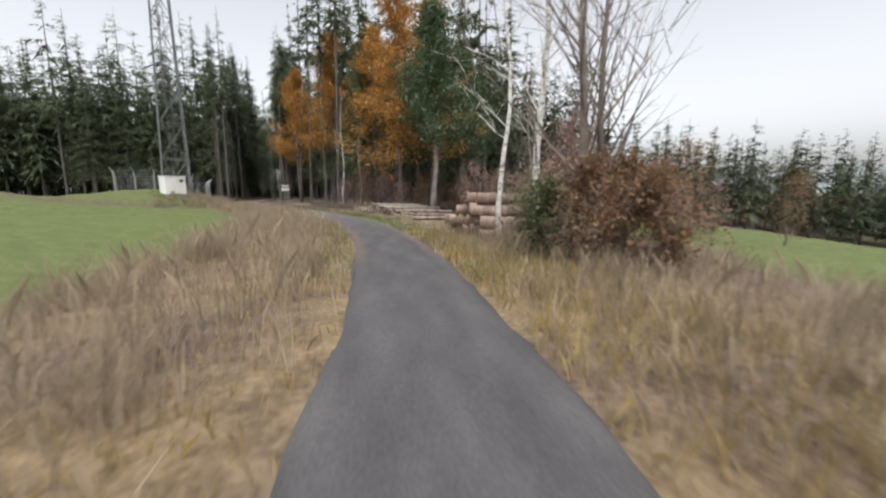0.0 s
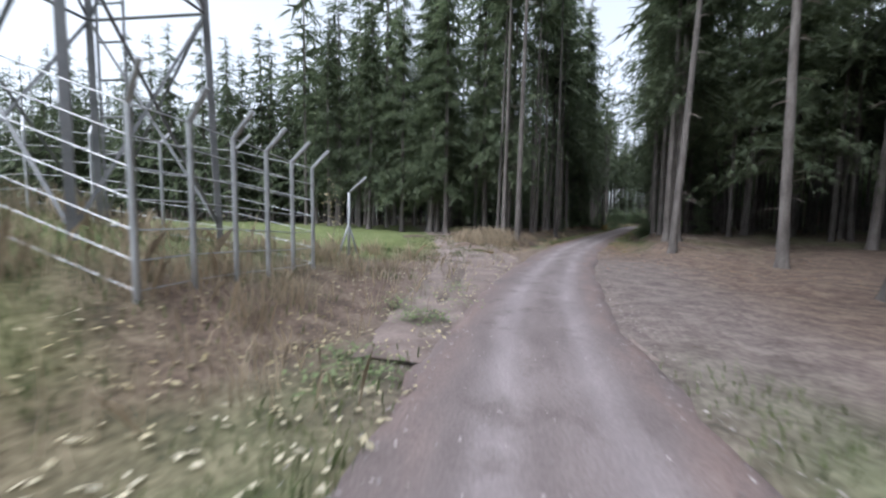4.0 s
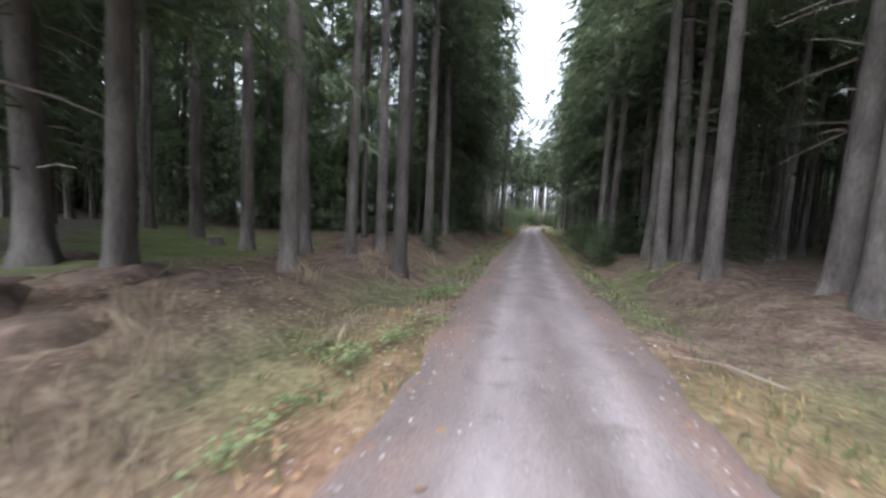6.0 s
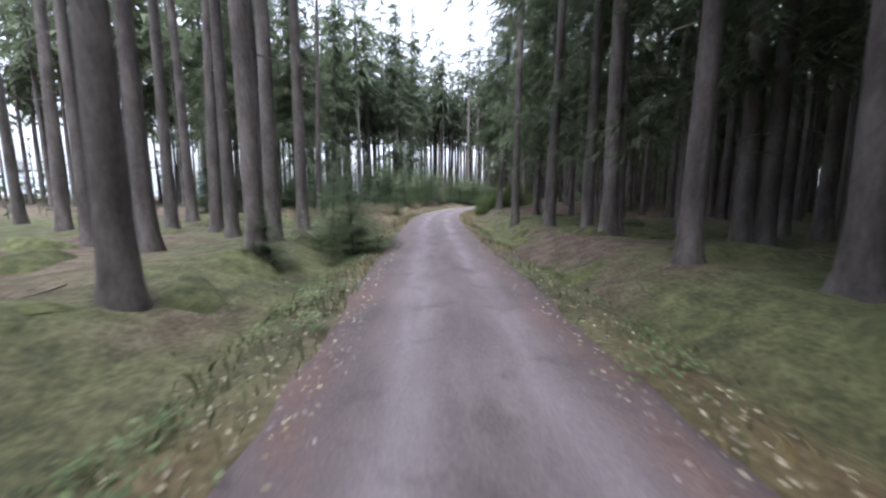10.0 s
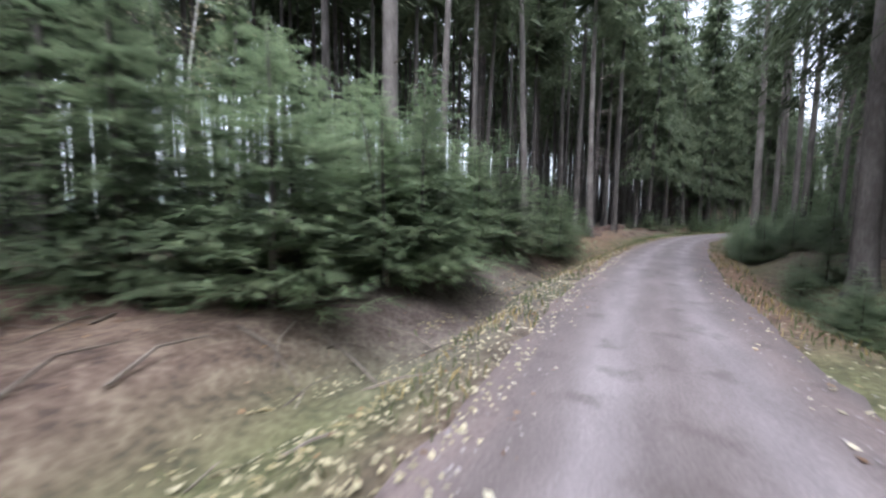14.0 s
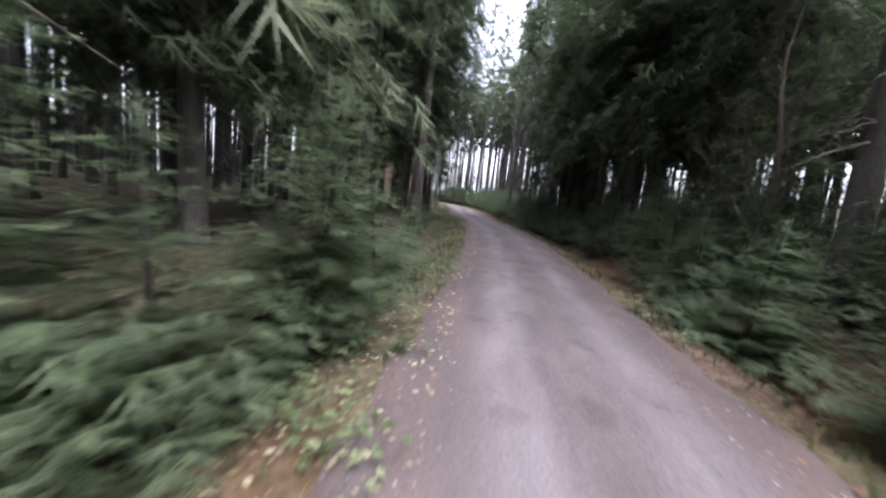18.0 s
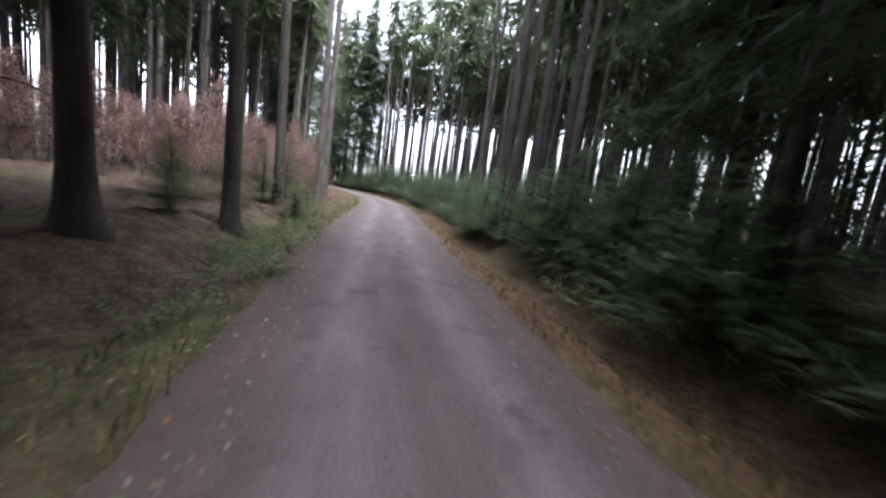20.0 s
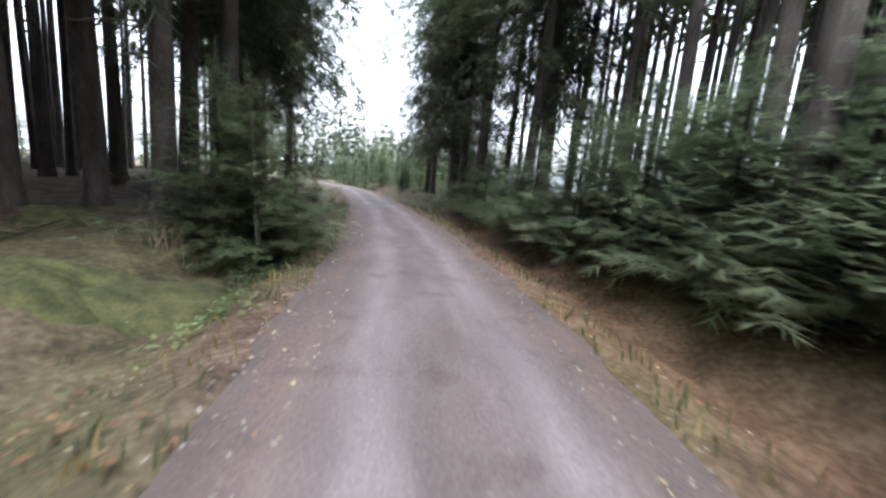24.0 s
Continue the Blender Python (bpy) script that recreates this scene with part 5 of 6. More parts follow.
put(branchy("green_bush", 1.7, 0.04, 43, M_TWIG, M_GRASS, 0.09, 4200, 0.8, 0.02, 2, 34, 1.2, "leaves", label="green broom bush beside the birches", category="bush"), 4.7, 7.6)
RED_TAG = dict(label="young beech with russet autumn leaves", category="tree", group="russet young beeches")
put(branchy("young_beech", 4.2, 0.06, 44, M_TWIG, M_RED_LEAF, 0.11, 2200, 0.55, 0.1, 2, 30, 0.7, "leaves", **RED_TAG), 8.6, 12.2)
put(branchy("young_beech", 3.6, 0.06, 45, M_TWIG, M_RED_LEAF, 0.11, 1800, 0.55, 0.1, 2, 30, 0.7, "leaves", **RED_TAG), 10.6, 14.5)
BEECH = [branchy("young_beech", 4.5, 0.035, 50 + k, M_TWIG, M_RED_LEAF, 0.115, 1900, 0.42, 0.1, 2, 20, 1.0, "leaves", fine=0, **RED_TAG) for k in range(4)]
STORED += BEECH
for s0, s1, d0, d1, n, k0, k1 in ((257, 279, -7.0, -19, 105, 0.6, 1.0), (258, 274, -4.2, -9, 26, 0.55, 0.8), (201, 209, 9, 13.5, 18, 0.8, 1.1), (198, 214, 15, 24, 22, 0.8, 1.2)):
    for _ in range(n):
        x, y, _h = lane(rnd.uniform(s0, s1), rnd.uniform(d1, d0) if d0 < 0 else rnd.uniform(d0, d1))
        if clear_of(x, y, 0.5):
            plant(BEECH, x, y, rnd.uniform(k0, k1), 3)
            PLANTED.pop()
# grey-brown scrub behind the log stacks
SCRUB = [branchy("scrub_bush", 3.2, 0.04, 70 + k, M_TWIG, M_BROWN_LEAF if k else M_RED_LEAF, 0.12, 900, 0.6, 0.02, 2, 30, 1.1, "leaves", fine=1, label="grey-brown leafless scrub with a few dry leaves", category="bush", group="scrub behind the log stacks") for k in range(3)]
STORED += SCRUB
for s0, s1, d0, d1, n in ((9, 20, 8.2, 14, 12), (14, 30, 7.8, 15, 24), (20, 34, 12, 24, 16), (29, 45, 6.2, 9.5, 16)):
    for _ in range(n):
        x, y, _h = lane(rnd.uniform(s0, s1), rnd.uniform(d0, d1))
        plant(SCRUB, x, y, rnd.uniform(0.6, 1.1), 3)
        PLANTED.pop()


M_FERN = material("yellowed_fern", [(0.3, 0.19, 0.05), (0.42, 0.3, 0.09), (0.5, 0.4, 0.16)], 0.75, 2, 0, island=0.3, glow_through=0.4)
for k, (s, d) in enumerate(((109.9, -2.1), (110.3, -2.5), (110.6, -2.2), (111.5, -2.5))):
    put(branchy("yellow_bush", 0.75, 0.012, 90 + k, M_TWIG, M_FERN, 0.07, 420, 0.7, 0.05, 2, 16, 0.9, "leaves", label="low bush with orange-yellow leaves on the verge", category="bush", group="yellow bushes on the verge"), *lane(s, d)[:2])


# ---- log stacks on the verge ----
M_OLDEND = material("weathered_sawn_wood", [(0.11, 0.075, 0.055), (0.19, 0.14, 0.105), (0.36, 0.26, 0.17)], 0.85, 5, 0.5, 40, vary=0.35)


def log(x, y, z, length, r, turn, parent_name="log", bark=M_LOGBARK, tag=None, tilt=0.0):
    """A cut log that lies on its side: bark and two sawn ends."""
    q = random.Random(int(x * 131 + y * 17 + z * 997))
    ob = holder(parent_name, x, y, z, turn, **tag)
    ob.matrix_basis = ob.matrix_basis @ pose(0, 0, 0, 0, tilt, 0)
    pts = [(length * (k / 5 - 0.0), 0.02 * math.sin(k * 1.7 + x), 0.015 * math.cos(k * 2.1)) for k in range(6)]
    rad = [r * (1.05 - 0.03 * k + q.uniform(-0.03, 0.03)) for k in range(6)]
    vs, fs = tube(pts, rad, 12, False)
    link("bark", vs, fs, bark, ob, True)
    for k, end in ((0, -0.004), (5, 0.004)):
        cv = [(pts[k][0] + end, pts[k][1] + rad[k] * 0.97 * math.cos(a * math.pi / 6), pts[k][2] + rad[k] * 0.97 * math.sin(a * math.pi / 6)) for a in range(12)]
        link("cut_face", cv, [list(range(12)) if end > 0 else list(range(12))[::-1]], M_WOODEND if bark is M_LOGBARK else M_OLDEND, ob)
    return ob


FRESH = dict(label="freshly cut log with an orange sawn end in a stack", category="log", group="logs of the roadside stack")
OLD = dict(label="weathered grey log lying in a roadside stack", category="log", group="weathered logs")
lr = random.Random(9)
for level, (n, r) in enumerate(((9, 0.2), (7, 0.19), (5, 0.18), (3, 0.19))):
    for k in range(n):
        y = 10.7 + level * 0.22 + k * 0.43 + lr.uniform(-0.04, 0.04)
        x = 4.55 - 0.02 * (y - 10.7) + lr.uniform(-0.22, 0.22)
        rr = r * lr.uniform(0.8, 1.15)
        log(x, y, ground_z(x + 1, y) + 0.2 + level * 0.335, lr.uniform(2.3, 2.7), rr, -22 + lr.uniform(-4, 4), tag=FRESH)
log(4.8, 15.05, ground_z(5.6, 15.0) + 0.14, 2.5, 0.155, -12, tag=dict(label="single sawn log lying apart on the verge", category="log"))
for level, n in enumerate((18, 17, 15, 9)):
    for k in range(n):
        y = 24.3 + level * 0.12 + k * 0.24 + lr.uniform(-0.05, 0.05)
        x = 4.75 - 0.56 * (y - 24) + lr.uniform(-0.22, 0.22)
        log(x, y, ground_z(x + 1, y) + 0.08 + level * 0.145, lr.uniform(2.6, 3.4), 0.085 * lr.uniform(0.75, 1.2), 6 + lr.uniform(-6, 6), bark=M_GREYLOG, tag=OLD)
for level, n in enumerate((5, 4, 3)):
    for k in range(n):
        y = 19.6 + level * 0.12 + k * 0.25
        log(4.7 + lr.uniform(-0.1, 0.1), y, ground_z(5.5, y) + 0.1 + level * 0.17, lr.uniform(1.6, 2.1), 0.09, -14 + lr.uniform(-6, 6), "pole", M_GREYLOG, OLD)
for k in range(6):
    s = 41.5 + k * 0.5
    x, y, h = lane(s, 2.6)
    log(x, y, ground_z(x, y) + 0.1 + 0.1 * (k % 2), 2.6, 0.09, math.degrees(h) + lr.uniform(-25, 10), "pole", M_GREYLOG, OLD)
x, y, h = lane(76, 4.2)
log(x, y, ground_z(x, y) + 0.12, 1.9, 0.1, math.degrees(h) + 8, "fallen_log", M_GREYLOG, dict(label="fallen pale log on the forest floor", category="log"))


# ---- heaps of brushwood ----
def brush_heap(name, x, y, long, deep, tall, turn, count, seed, mat, **tags):
    q = random.Random(seed)
    bu = Bundle()
    for _ in range(count):
        a, t = q.uniform(0, 6.283), q.random() ** 0.5
        px, py = math.cos(a) * t * long / 2, math.sin(a) * t * deep / 2
        top = tall * max(0.04, 1 - t * t) ** 0.75
        p = Vector((px, py, q.uniform(0.1, 1) * top))
        d = Vector((q.gauss(0, 1), q.gauss(0, 1), q.gauss(0, 0.45))).normalized()
        ln = q.uniform(0.35, 1.5)
        bend = Vector((q.uniform(-0.15, 0.15), q.uniform(-0.15, 0.15), q.uniform(-0.15, 0.2)))
        r = q.uniform(0.006, 0.022)
        e = p + d * ln
        e.z = max(e.z, 0.03)
        vs, fs = tube([p - d * ln * 0.3, p + bend * ln, e], [r, r * 0.8, r * 0.3], 3, False)
        bu.add(vs, fs)
    ob = bu.done(name, mat)
    ob.matrix_basis = pose(x, y, ground_z(x, y) - 0.02, 0, 0, turn)
    # added dark dome that fills the heap and stands in for shade between twigs
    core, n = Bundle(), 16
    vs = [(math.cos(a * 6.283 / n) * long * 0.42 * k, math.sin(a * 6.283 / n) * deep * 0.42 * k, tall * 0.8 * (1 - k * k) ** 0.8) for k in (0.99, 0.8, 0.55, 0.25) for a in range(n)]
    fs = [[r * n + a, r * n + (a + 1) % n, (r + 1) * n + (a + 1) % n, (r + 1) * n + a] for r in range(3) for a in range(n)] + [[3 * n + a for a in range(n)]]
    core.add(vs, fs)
    core.done("packed_core", M_HEAP_SHADE, ob)
    return tagged(ob, kind="stuff", **tags)


# darker than the twigs: the shade inside a heap is put into this colour
M_HEAP_SHADE = material("heap_inner_shade", [(0.035, 0.022, 0.018), (0.07, 0.045, 0.038), (0.11, 0.075, 0.06)], 0.95, 6, 1.0, 20)
M_BRUSH = material("reddish_brushwood", [(0.1, 0.06, 0.048), (0.17, 0.105, 0.085), (0.26, 0.175, 0.145)], 0.9, 3, 0, island=0.35)
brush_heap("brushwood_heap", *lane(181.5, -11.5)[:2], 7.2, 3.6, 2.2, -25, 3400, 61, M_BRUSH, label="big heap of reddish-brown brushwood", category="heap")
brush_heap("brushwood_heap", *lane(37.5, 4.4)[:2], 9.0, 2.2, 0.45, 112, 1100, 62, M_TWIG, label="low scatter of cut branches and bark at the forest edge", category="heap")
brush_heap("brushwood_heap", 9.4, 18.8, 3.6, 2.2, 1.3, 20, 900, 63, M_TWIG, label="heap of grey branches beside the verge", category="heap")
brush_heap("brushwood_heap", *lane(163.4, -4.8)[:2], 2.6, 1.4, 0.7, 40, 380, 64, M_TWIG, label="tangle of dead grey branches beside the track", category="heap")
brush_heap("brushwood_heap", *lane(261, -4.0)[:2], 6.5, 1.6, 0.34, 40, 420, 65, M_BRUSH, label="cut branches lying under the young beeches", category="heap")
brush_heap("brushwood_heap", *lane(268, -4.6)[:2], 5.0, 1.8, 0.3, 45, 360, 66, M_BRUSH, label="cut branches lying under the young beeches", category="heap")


# ---- lattice mast, cabinet, fence and sign ----
def mast(x, y):
    z0 = ground_z(x, y)
    ob = holder("lattice_mast", x, y, z0, 20, label="grey lattice steel radio mast behind a fence", category="mast")
    tall, panels = 42.0, 14
    def half(z):
        return 1.25 * (1 - z / tall) + 0.35 * z / tall
    corners = ((-1, -1), (1, -1), (1, 1), (-1, 1))
    def at(c, z):
        return Vector((c[0] * half(z), c[1] * half(z), z))
    for c in corners:
        bu = Bundle()
        bu.box(at(c, -0.3), at(c, tall), 0.1)
        bu.done("leg", M_STEEL, ob)
    zs = [tall * (1 - (1 - k / panels) ** 1.25) for k in range(panels + 1)]
    for a, b in zip(zs, zs[1:]):
        for c, d in zip(corners, corners[1:] + corners[:1]):
            for p, q, name in ((at(c, a), at(d, b), "diagonal"), (at(d, a), at(c, b), "diagonal"), (at(c, b), at(d, b), "crossbar")):
                bu = Bundle()
                bu.box(p, q, 0.045)
                bu.done(name, M_STEEL, ob)
    bu = Bundle()
    for k in range(60):
        bu.box((-0.25, 0.5, k * 0.6), (0.25, 0.5, k * 0.6), 0.03)
    bu.box((-0.25, 0.5, 0), (-0.25, 0.5, 36), 0.04)
    bu.box((0.25, 0.5, 0), (0.25, 0.5, 36), 0.04)
    bu.done("ladder", M_STEEL, ob)
    return ob


def slab(bm, cx, cy, cz, sx, sy, sz, bev=0.02):
    g = bmesh.ops.create_cube(bm, size=1)
    bmesh.ops.scale(bm, vec=(sx, sy, sz), verts=g["verts"])
    bmesh.ops.translate(bm, vec=(cx, cy, cz), verts=g["verts"])
    if bev:
        edges = list({e for v in g["verts"] for e in v.link_edges})
        bmesh.ops.bevel(bm, geom=edges, offset=bev, segments=1, affect="EDGES")


def cabinet(x, y):
    ob = holder("equipment_hut", x, y, ground_z(x, y) - 0.05, 38, label="small white equipment hut with a flat roof", category="hut")
    for name, args, mat in (("wall", (0, 0, 0.87, 1.8, 1.5, 1.74), M_WHITE), ("roof", (0, 0, 1.78, 1.95, 1.65, 0.08), M_WHITE), ("plinth", (0, 0, -0.1, 1.85, 1.55, 0.3), M_STEEL), ("door", (-0.35, -0.76, 0.85, 0.75, 0.06, 1.5), M_SIGN), ("vent", (0.52, -0.76, 1.35, 0.36, 0.05, 0.3), M_STEEL)):
        bm = bmesh.new()
        slab(bm, *args, 0.015)
        part(name, bm, mat, ob)
    return ob


def fence():
    cx, cy, turn = -15.6, 48.6, radians(20)
    ob = holder("wire_fence", cx, cy, 0, 0, label="wire mesh fence with cranked posts round the mast", category="fence")
    pts = []
    corners = [(-4.4, -1.6), (3.6, -1.6), (3.6, 2.1), (-4.4, 2.1)]
    for (ax, ay), (bx, by) in zip(corners, corners[1:] + corners[:1]):
        n = 5
        for k in range(n):
            px, py = ax + (bx - ax) * k / n, ay + (by - ay) * k / n
            pts.append((math.cos(turn) * px - math.sin(turn) * py, math.sin(turn) * px + math.cos(turn) * py))
    for (ax, ay), (bx, by) in zip(pts, pts[1:] + pts[:1]):
        za, zb = ground_z(cx + ax, cy + ay), ground_z(cx + bx, cy + by)
        n = math.hypot(ax, ay)
        po = Bundle()
        vs, fs = tube([(ax, ay, za - 0.2), (ax, ay, za + 1.9), (ax + ax / n * 0.3, ay + ay / n * 0.3, za + 2.25)], [0.035, 0.035, 0.03], 6)
        po.add(vs, fs)
        po.done("post", M_WIRE, ob)
        for k in range(7):
            w, h = Bundle(), 0.1 + k * 0.3
            w.box((ax, ay, za + h), (bx, by, zb + h), 0.012)
            w.done("wire", M_WIRE, ob)
    return ob


def signpost(x, y, turn):
    ob = holder("road_sign", x, y, ground_z(x, y), turn, label="two white boards on a metal post", category="sign")
    bu = Bundle()
    vs, fs = tube([(0, 0, -0.2), (0, 0, 2.2)], [0.025, 0.025], 8)
    bu.add(vs, fs)
    bu.done("post", M_STEEL, ob)
    for name, z, w, h in (("board", 1.75, 0.75, 0.28), ("small_board", 2.12, 0.65, 0.15)):
        bm = bmesh.new()
        slab(bm, 0, -0.045, z, w, 0.03, h, 0.008)
        b = part(name, bm, M_SIGN, ob)
        for k in range(2 if h > 0.3 else 1):
            bm = bmesh.new()
            slab(bm, 0, -0.064, z + (0.05 - 0.1 * k if h > 0.3 else 0), w * (0.7 - 0.15 * k), 0.004, 0.045, 0)
            part("print_bar", bm, M_INK, b)
    return ob


M_MUD = material("wet_mud", [(0.1, 0.074, 0.064), (0.165, 0.127, 0.112), (0.24, 0.195, 0.176)], 0.8, 1.6, 0.6, 18)
mast(-15.0, 49.2)
cabinet(-14.3, 45.6)
fence()
x, y, h = lane(45.1, 2.4)
signpost(x, y, math.degrees(h) - 4)
# a lone cranked post with two stays beside the junction
x, y = -14.6, 54.7
ob = holder("fence_post", x, y, ground_z(x, y), 0, label="lone galvanised fence post with a cranked arm and stays", category="post")
for name, a, b, r in (("upright", (0, 0, -0.2), (0.0, 0.02, 1.85), 0.04), ("arm", (0.0, 0.02, 1.83), (0.42, 0.24, 2.27), 0.032), ("stay", (-0.3, -0.16, -0.1), (-0.01, 0.0, 0.95), 0.028), ("stay", (0.1, 0.34, -0.1), (0.0, 0.02, 0.95), 0.028)):
    vs, fs = tube([a, (Vector(a) + Vector(b)) / 2, b], [r, r * 0.98, r * 0.95], 8)
    link(name, vs, fs, M_WIRE, ob, True)
put(branchy("maple_sapling", 2.3, 0.018, 28, M_TWIG, M_YELLOW_LEAF, 0.1, 70, 0.4, 0.3, 2, 9, 0.5, label="thin sapling with a few yellow leaves by the post", category="tree"), -15.9, 55.6)
# rutted mud of the side track
vs, fs, along = [], [], []
cols = [-1.9, -1.6, -1.3, -1.05, -0.85, -0.65, -0.45, -0.2, 0, 0.2, 0.45, 0.65, 0.85, 1.05, 1.3, 1.6, 1.9]
walked = 0.0
for (ax, ay), (bx, by) in zip(SIDE_TRACK[:4], SIDE_TRACK[1:5]):
    ln = math.hypot(bx - ax, by - ay)
    for q in range(int(ln / 0.3)):
        t = q * 0.3 / ln
        for c in cols:
            px, py = ax + (bx - ax) * t + (by - ay) / ln * c, ay + (by - ay) * t - (bx - ax) / ln * c
            side = math.exp(-((abs(c) - 0.75) / 0.2) ** 2)
            w = walked + q * 0.3
            z = 0.035 - 0.075 * side * (0.7 + 0.3 * math.sin(w * 1.3 + c)) + 0.007 * math.sin(w * 3.1 + c * 7) + 0.006 * math.sin(w * 7.3 - c * 11) - 0.1 * max(0, abs(c) - 1.3) / 0.6
            vs.append((px, py, ground_z(px, py) + z))
            along.append((c, w * 0.1, 0, 1))
    walked += ln
k = len(cols)
fs = [[a * k + b + 1, a * k + b, (a + 1) * k + b, (a + 1) * k + b + 1] for a in range(len(vs) // k - 1) for b in range(k - 1)]
mud_track = tagged(link("side_track", vs, fs, M_MUD, smooth=True), "muddy side track with deep wheel ruts", "track", kind="structure")
# brown puddle in the side track
n = 22
pud = []
PX, PY = -13.35, 61.55
for a in range(n):
    q = a * 6.283 / n
    u, v = 1.05 * math.cos(q), (0.4 + 0.07 * math.sin(a * 3)) * math.sin(q) * (1.0 - 0.35 * math.cos(q))
    pud.append((PX - 0.58 * u + 0.76 * v, PY + 0.7 * u + 0.62 * v))
pz = sum(ground_z(px, py) for px, py in pud) / n + 0.045
tagged(link("puddle", [(px, py, pz) for px, py in pud], [list(range(n))], M_PUDDLE), "brown puddle in a muddy wheel rut", "puddle", kind="structure")


# ---- mossy hummocks, stumps and fallen sticks on the forest floor ----
M_MOSS = material("moss_cushion", [(0.045, 0.052, 0.02), (0.085, 0.095, 0.036), (0.14, 0.142, 0.062)], 0.95, 5, 0.9, 26, vary=0.2, island=0.25)
M_LITTER = material("needle_mound", [(0.05, 0.034, 0.026), (0.095, 0.066, 0.05), (0.15, 0.11, 0.083)], 0.95, 5, 0.9, 26, island=0.25)


def hummocks(name, mat, seed, strips, label):
    """Low uneven mounds of moss or needles, past counting, as one mesh."""
    q = random.Random(seed)
    bu = Bundle()
    for count, s0, s1, d0, d1, lo, hi in strips:
        for _ in range(count):
            x, y, _h = lane(q.uniform(s0, s1), q.uniform(d0, d1))
            r, tall, turn, n = q.uniform(lo, hi), q.uniform(0.16, 0.38), q.uniform(0, 6.283), 9
            long = q.uniform(1.0, 1.8)
            vs, fs = [], []
            for ring, (k, up) in enumerate(((1.0, -0.35), (0.82, 0.3), (0.55, 0.8), (0.25, 1.0))):
                for a in range(n):
                    g = a * 6.283 / n
                    rr = r * k * (1 + 0.22 * math.sin(3 * g + turn) + q.uniform(-0.1, 0.1))
                    px, py = rr * math.cos(g) * long, rr * math.sin(g)
                    vs.append((x + px * math.cos(turn) - py * math.sin(turn), y + px * math.sin(turn) + py * math.cos(turn), r * tall * (up + q.uniform(-0.08, 0.08))))
            base = height(np.array([v[0] for v in vs]), np.array([v[1] for v in vs]))
            vs = [(a, b, c + float(g)) for (a, b, c), g in zip(vs, base)]
            fs = [[k * n + a, k * n + (a + 1) % n, (k + 1) * n + (a + 1) % n, (k + 1) * n + a] for k in range(3) for a in range(n)] + [[3 * n + a for a in range(n)]]
            bu.add(vs, fs)
    return tagged(bu.done(name, mat, None, True), label, "mounds", kind="stuff")


M_SOIL = material("bare_soil", [(0.05, 0.03, 0.024), (0.095, 0.058, 0.045), (0.155, 0.103, 0.08)], 0.95, 3, 1.0, 20, island=0)


def earth_bank(name, s0, s1, side, tall, seed, label):
    """A worn edge of the forest floor: a crumbled face of bare soil towards the lane, falling off gently behind."""
    q = random.Random(seed)
    profile = ((0.0, -0.12), (0.25, 0.12), (0.5, 0.62), (0.66, 0.95), (0.95, 1.0), (1.6, 0.82), (2.6, 0.45), (3.8, -0.06))
    n, vs = int((s1 - s0) / 0.3), []
    for k in range(n + 1):
        s = s0 + k * 0.3
        end = min(1, k / 9, (n - k) / 9)
        edge = side - 0.012 * (s - s0 - 1) ** 2 + 0.3 * math.sin(s * 1.3) + 0.16 * math.sin(s * 3.1) + q.uniform(-0.09, 0.09)
        for o, up in profile:
            x, y, _h = lane(s, edge - o + q.uniform(-0.06, 0.06))
            vs.append((x, y, ground_z(x, y) - 0.05 * (1 - end) + tall * end * (up + (q.uniform(-0.14, 0.14) if 0 < o < 2 else 0))))
    m = len(profile)
    fs = [[k * m + a, k * m + a + 1, (k + 1) * m + a + 1, (k + 1) * m + a] for k in range(n) for a in range(m - 1)]
    bank = link(name, vs, [f[::-1] for f in fs], [M_SOIL, M_LITTER], None, False)
    bank.data.polygons.foreach_set("material_index", [0 if f % (m - 1) < 4 else 1 for f in range(len(fs))])
    return tagged(bank, label, "bank", kind="structure")


earth_bank("earth_bank", 193, 207, -4.7, 0.38, 760, "worn bank of bare reddish soil at the edge of the wood")
hummocks("soil_mounds", M_SOIL, 703, ((34, 163.5, 171, -9.5, -5.6, 0.3, 0.9), (14, 194, 206, -8.5, -4.8, 0.25, 0.6)), "low mounds of bare reddish soil")
hummocks("moss_hummocks", M_MOSS, 701, ((70, 106, 146, 2.6, 9.0, 0.25, 0.75), (80, 106, 146, -12, -2.8, 0.25, 0.75), (26, 84, 108, 2.6, 6.0, 0.25, 0.6), (26, 276, 296, -6.5, -2.6, 0.3, 0.8)), "mossy hummocks on the forest floor")
hummocks("needle_mounds", M_LITTER, 702, ((60, 66, 112, -9, -2.6, 0.25, 0.7), (40, 66, 106, 2.4, 9, 0.25, 0.7), (70, 176, 232, -12, -3.0, 0.25, 0.8), (40, 246, 292, -9, -2.8, 0.25, 0.6), (40, 28, 46, 3.0, 8.0, 0.2, 0.5)), "low mounds of needles and soil")


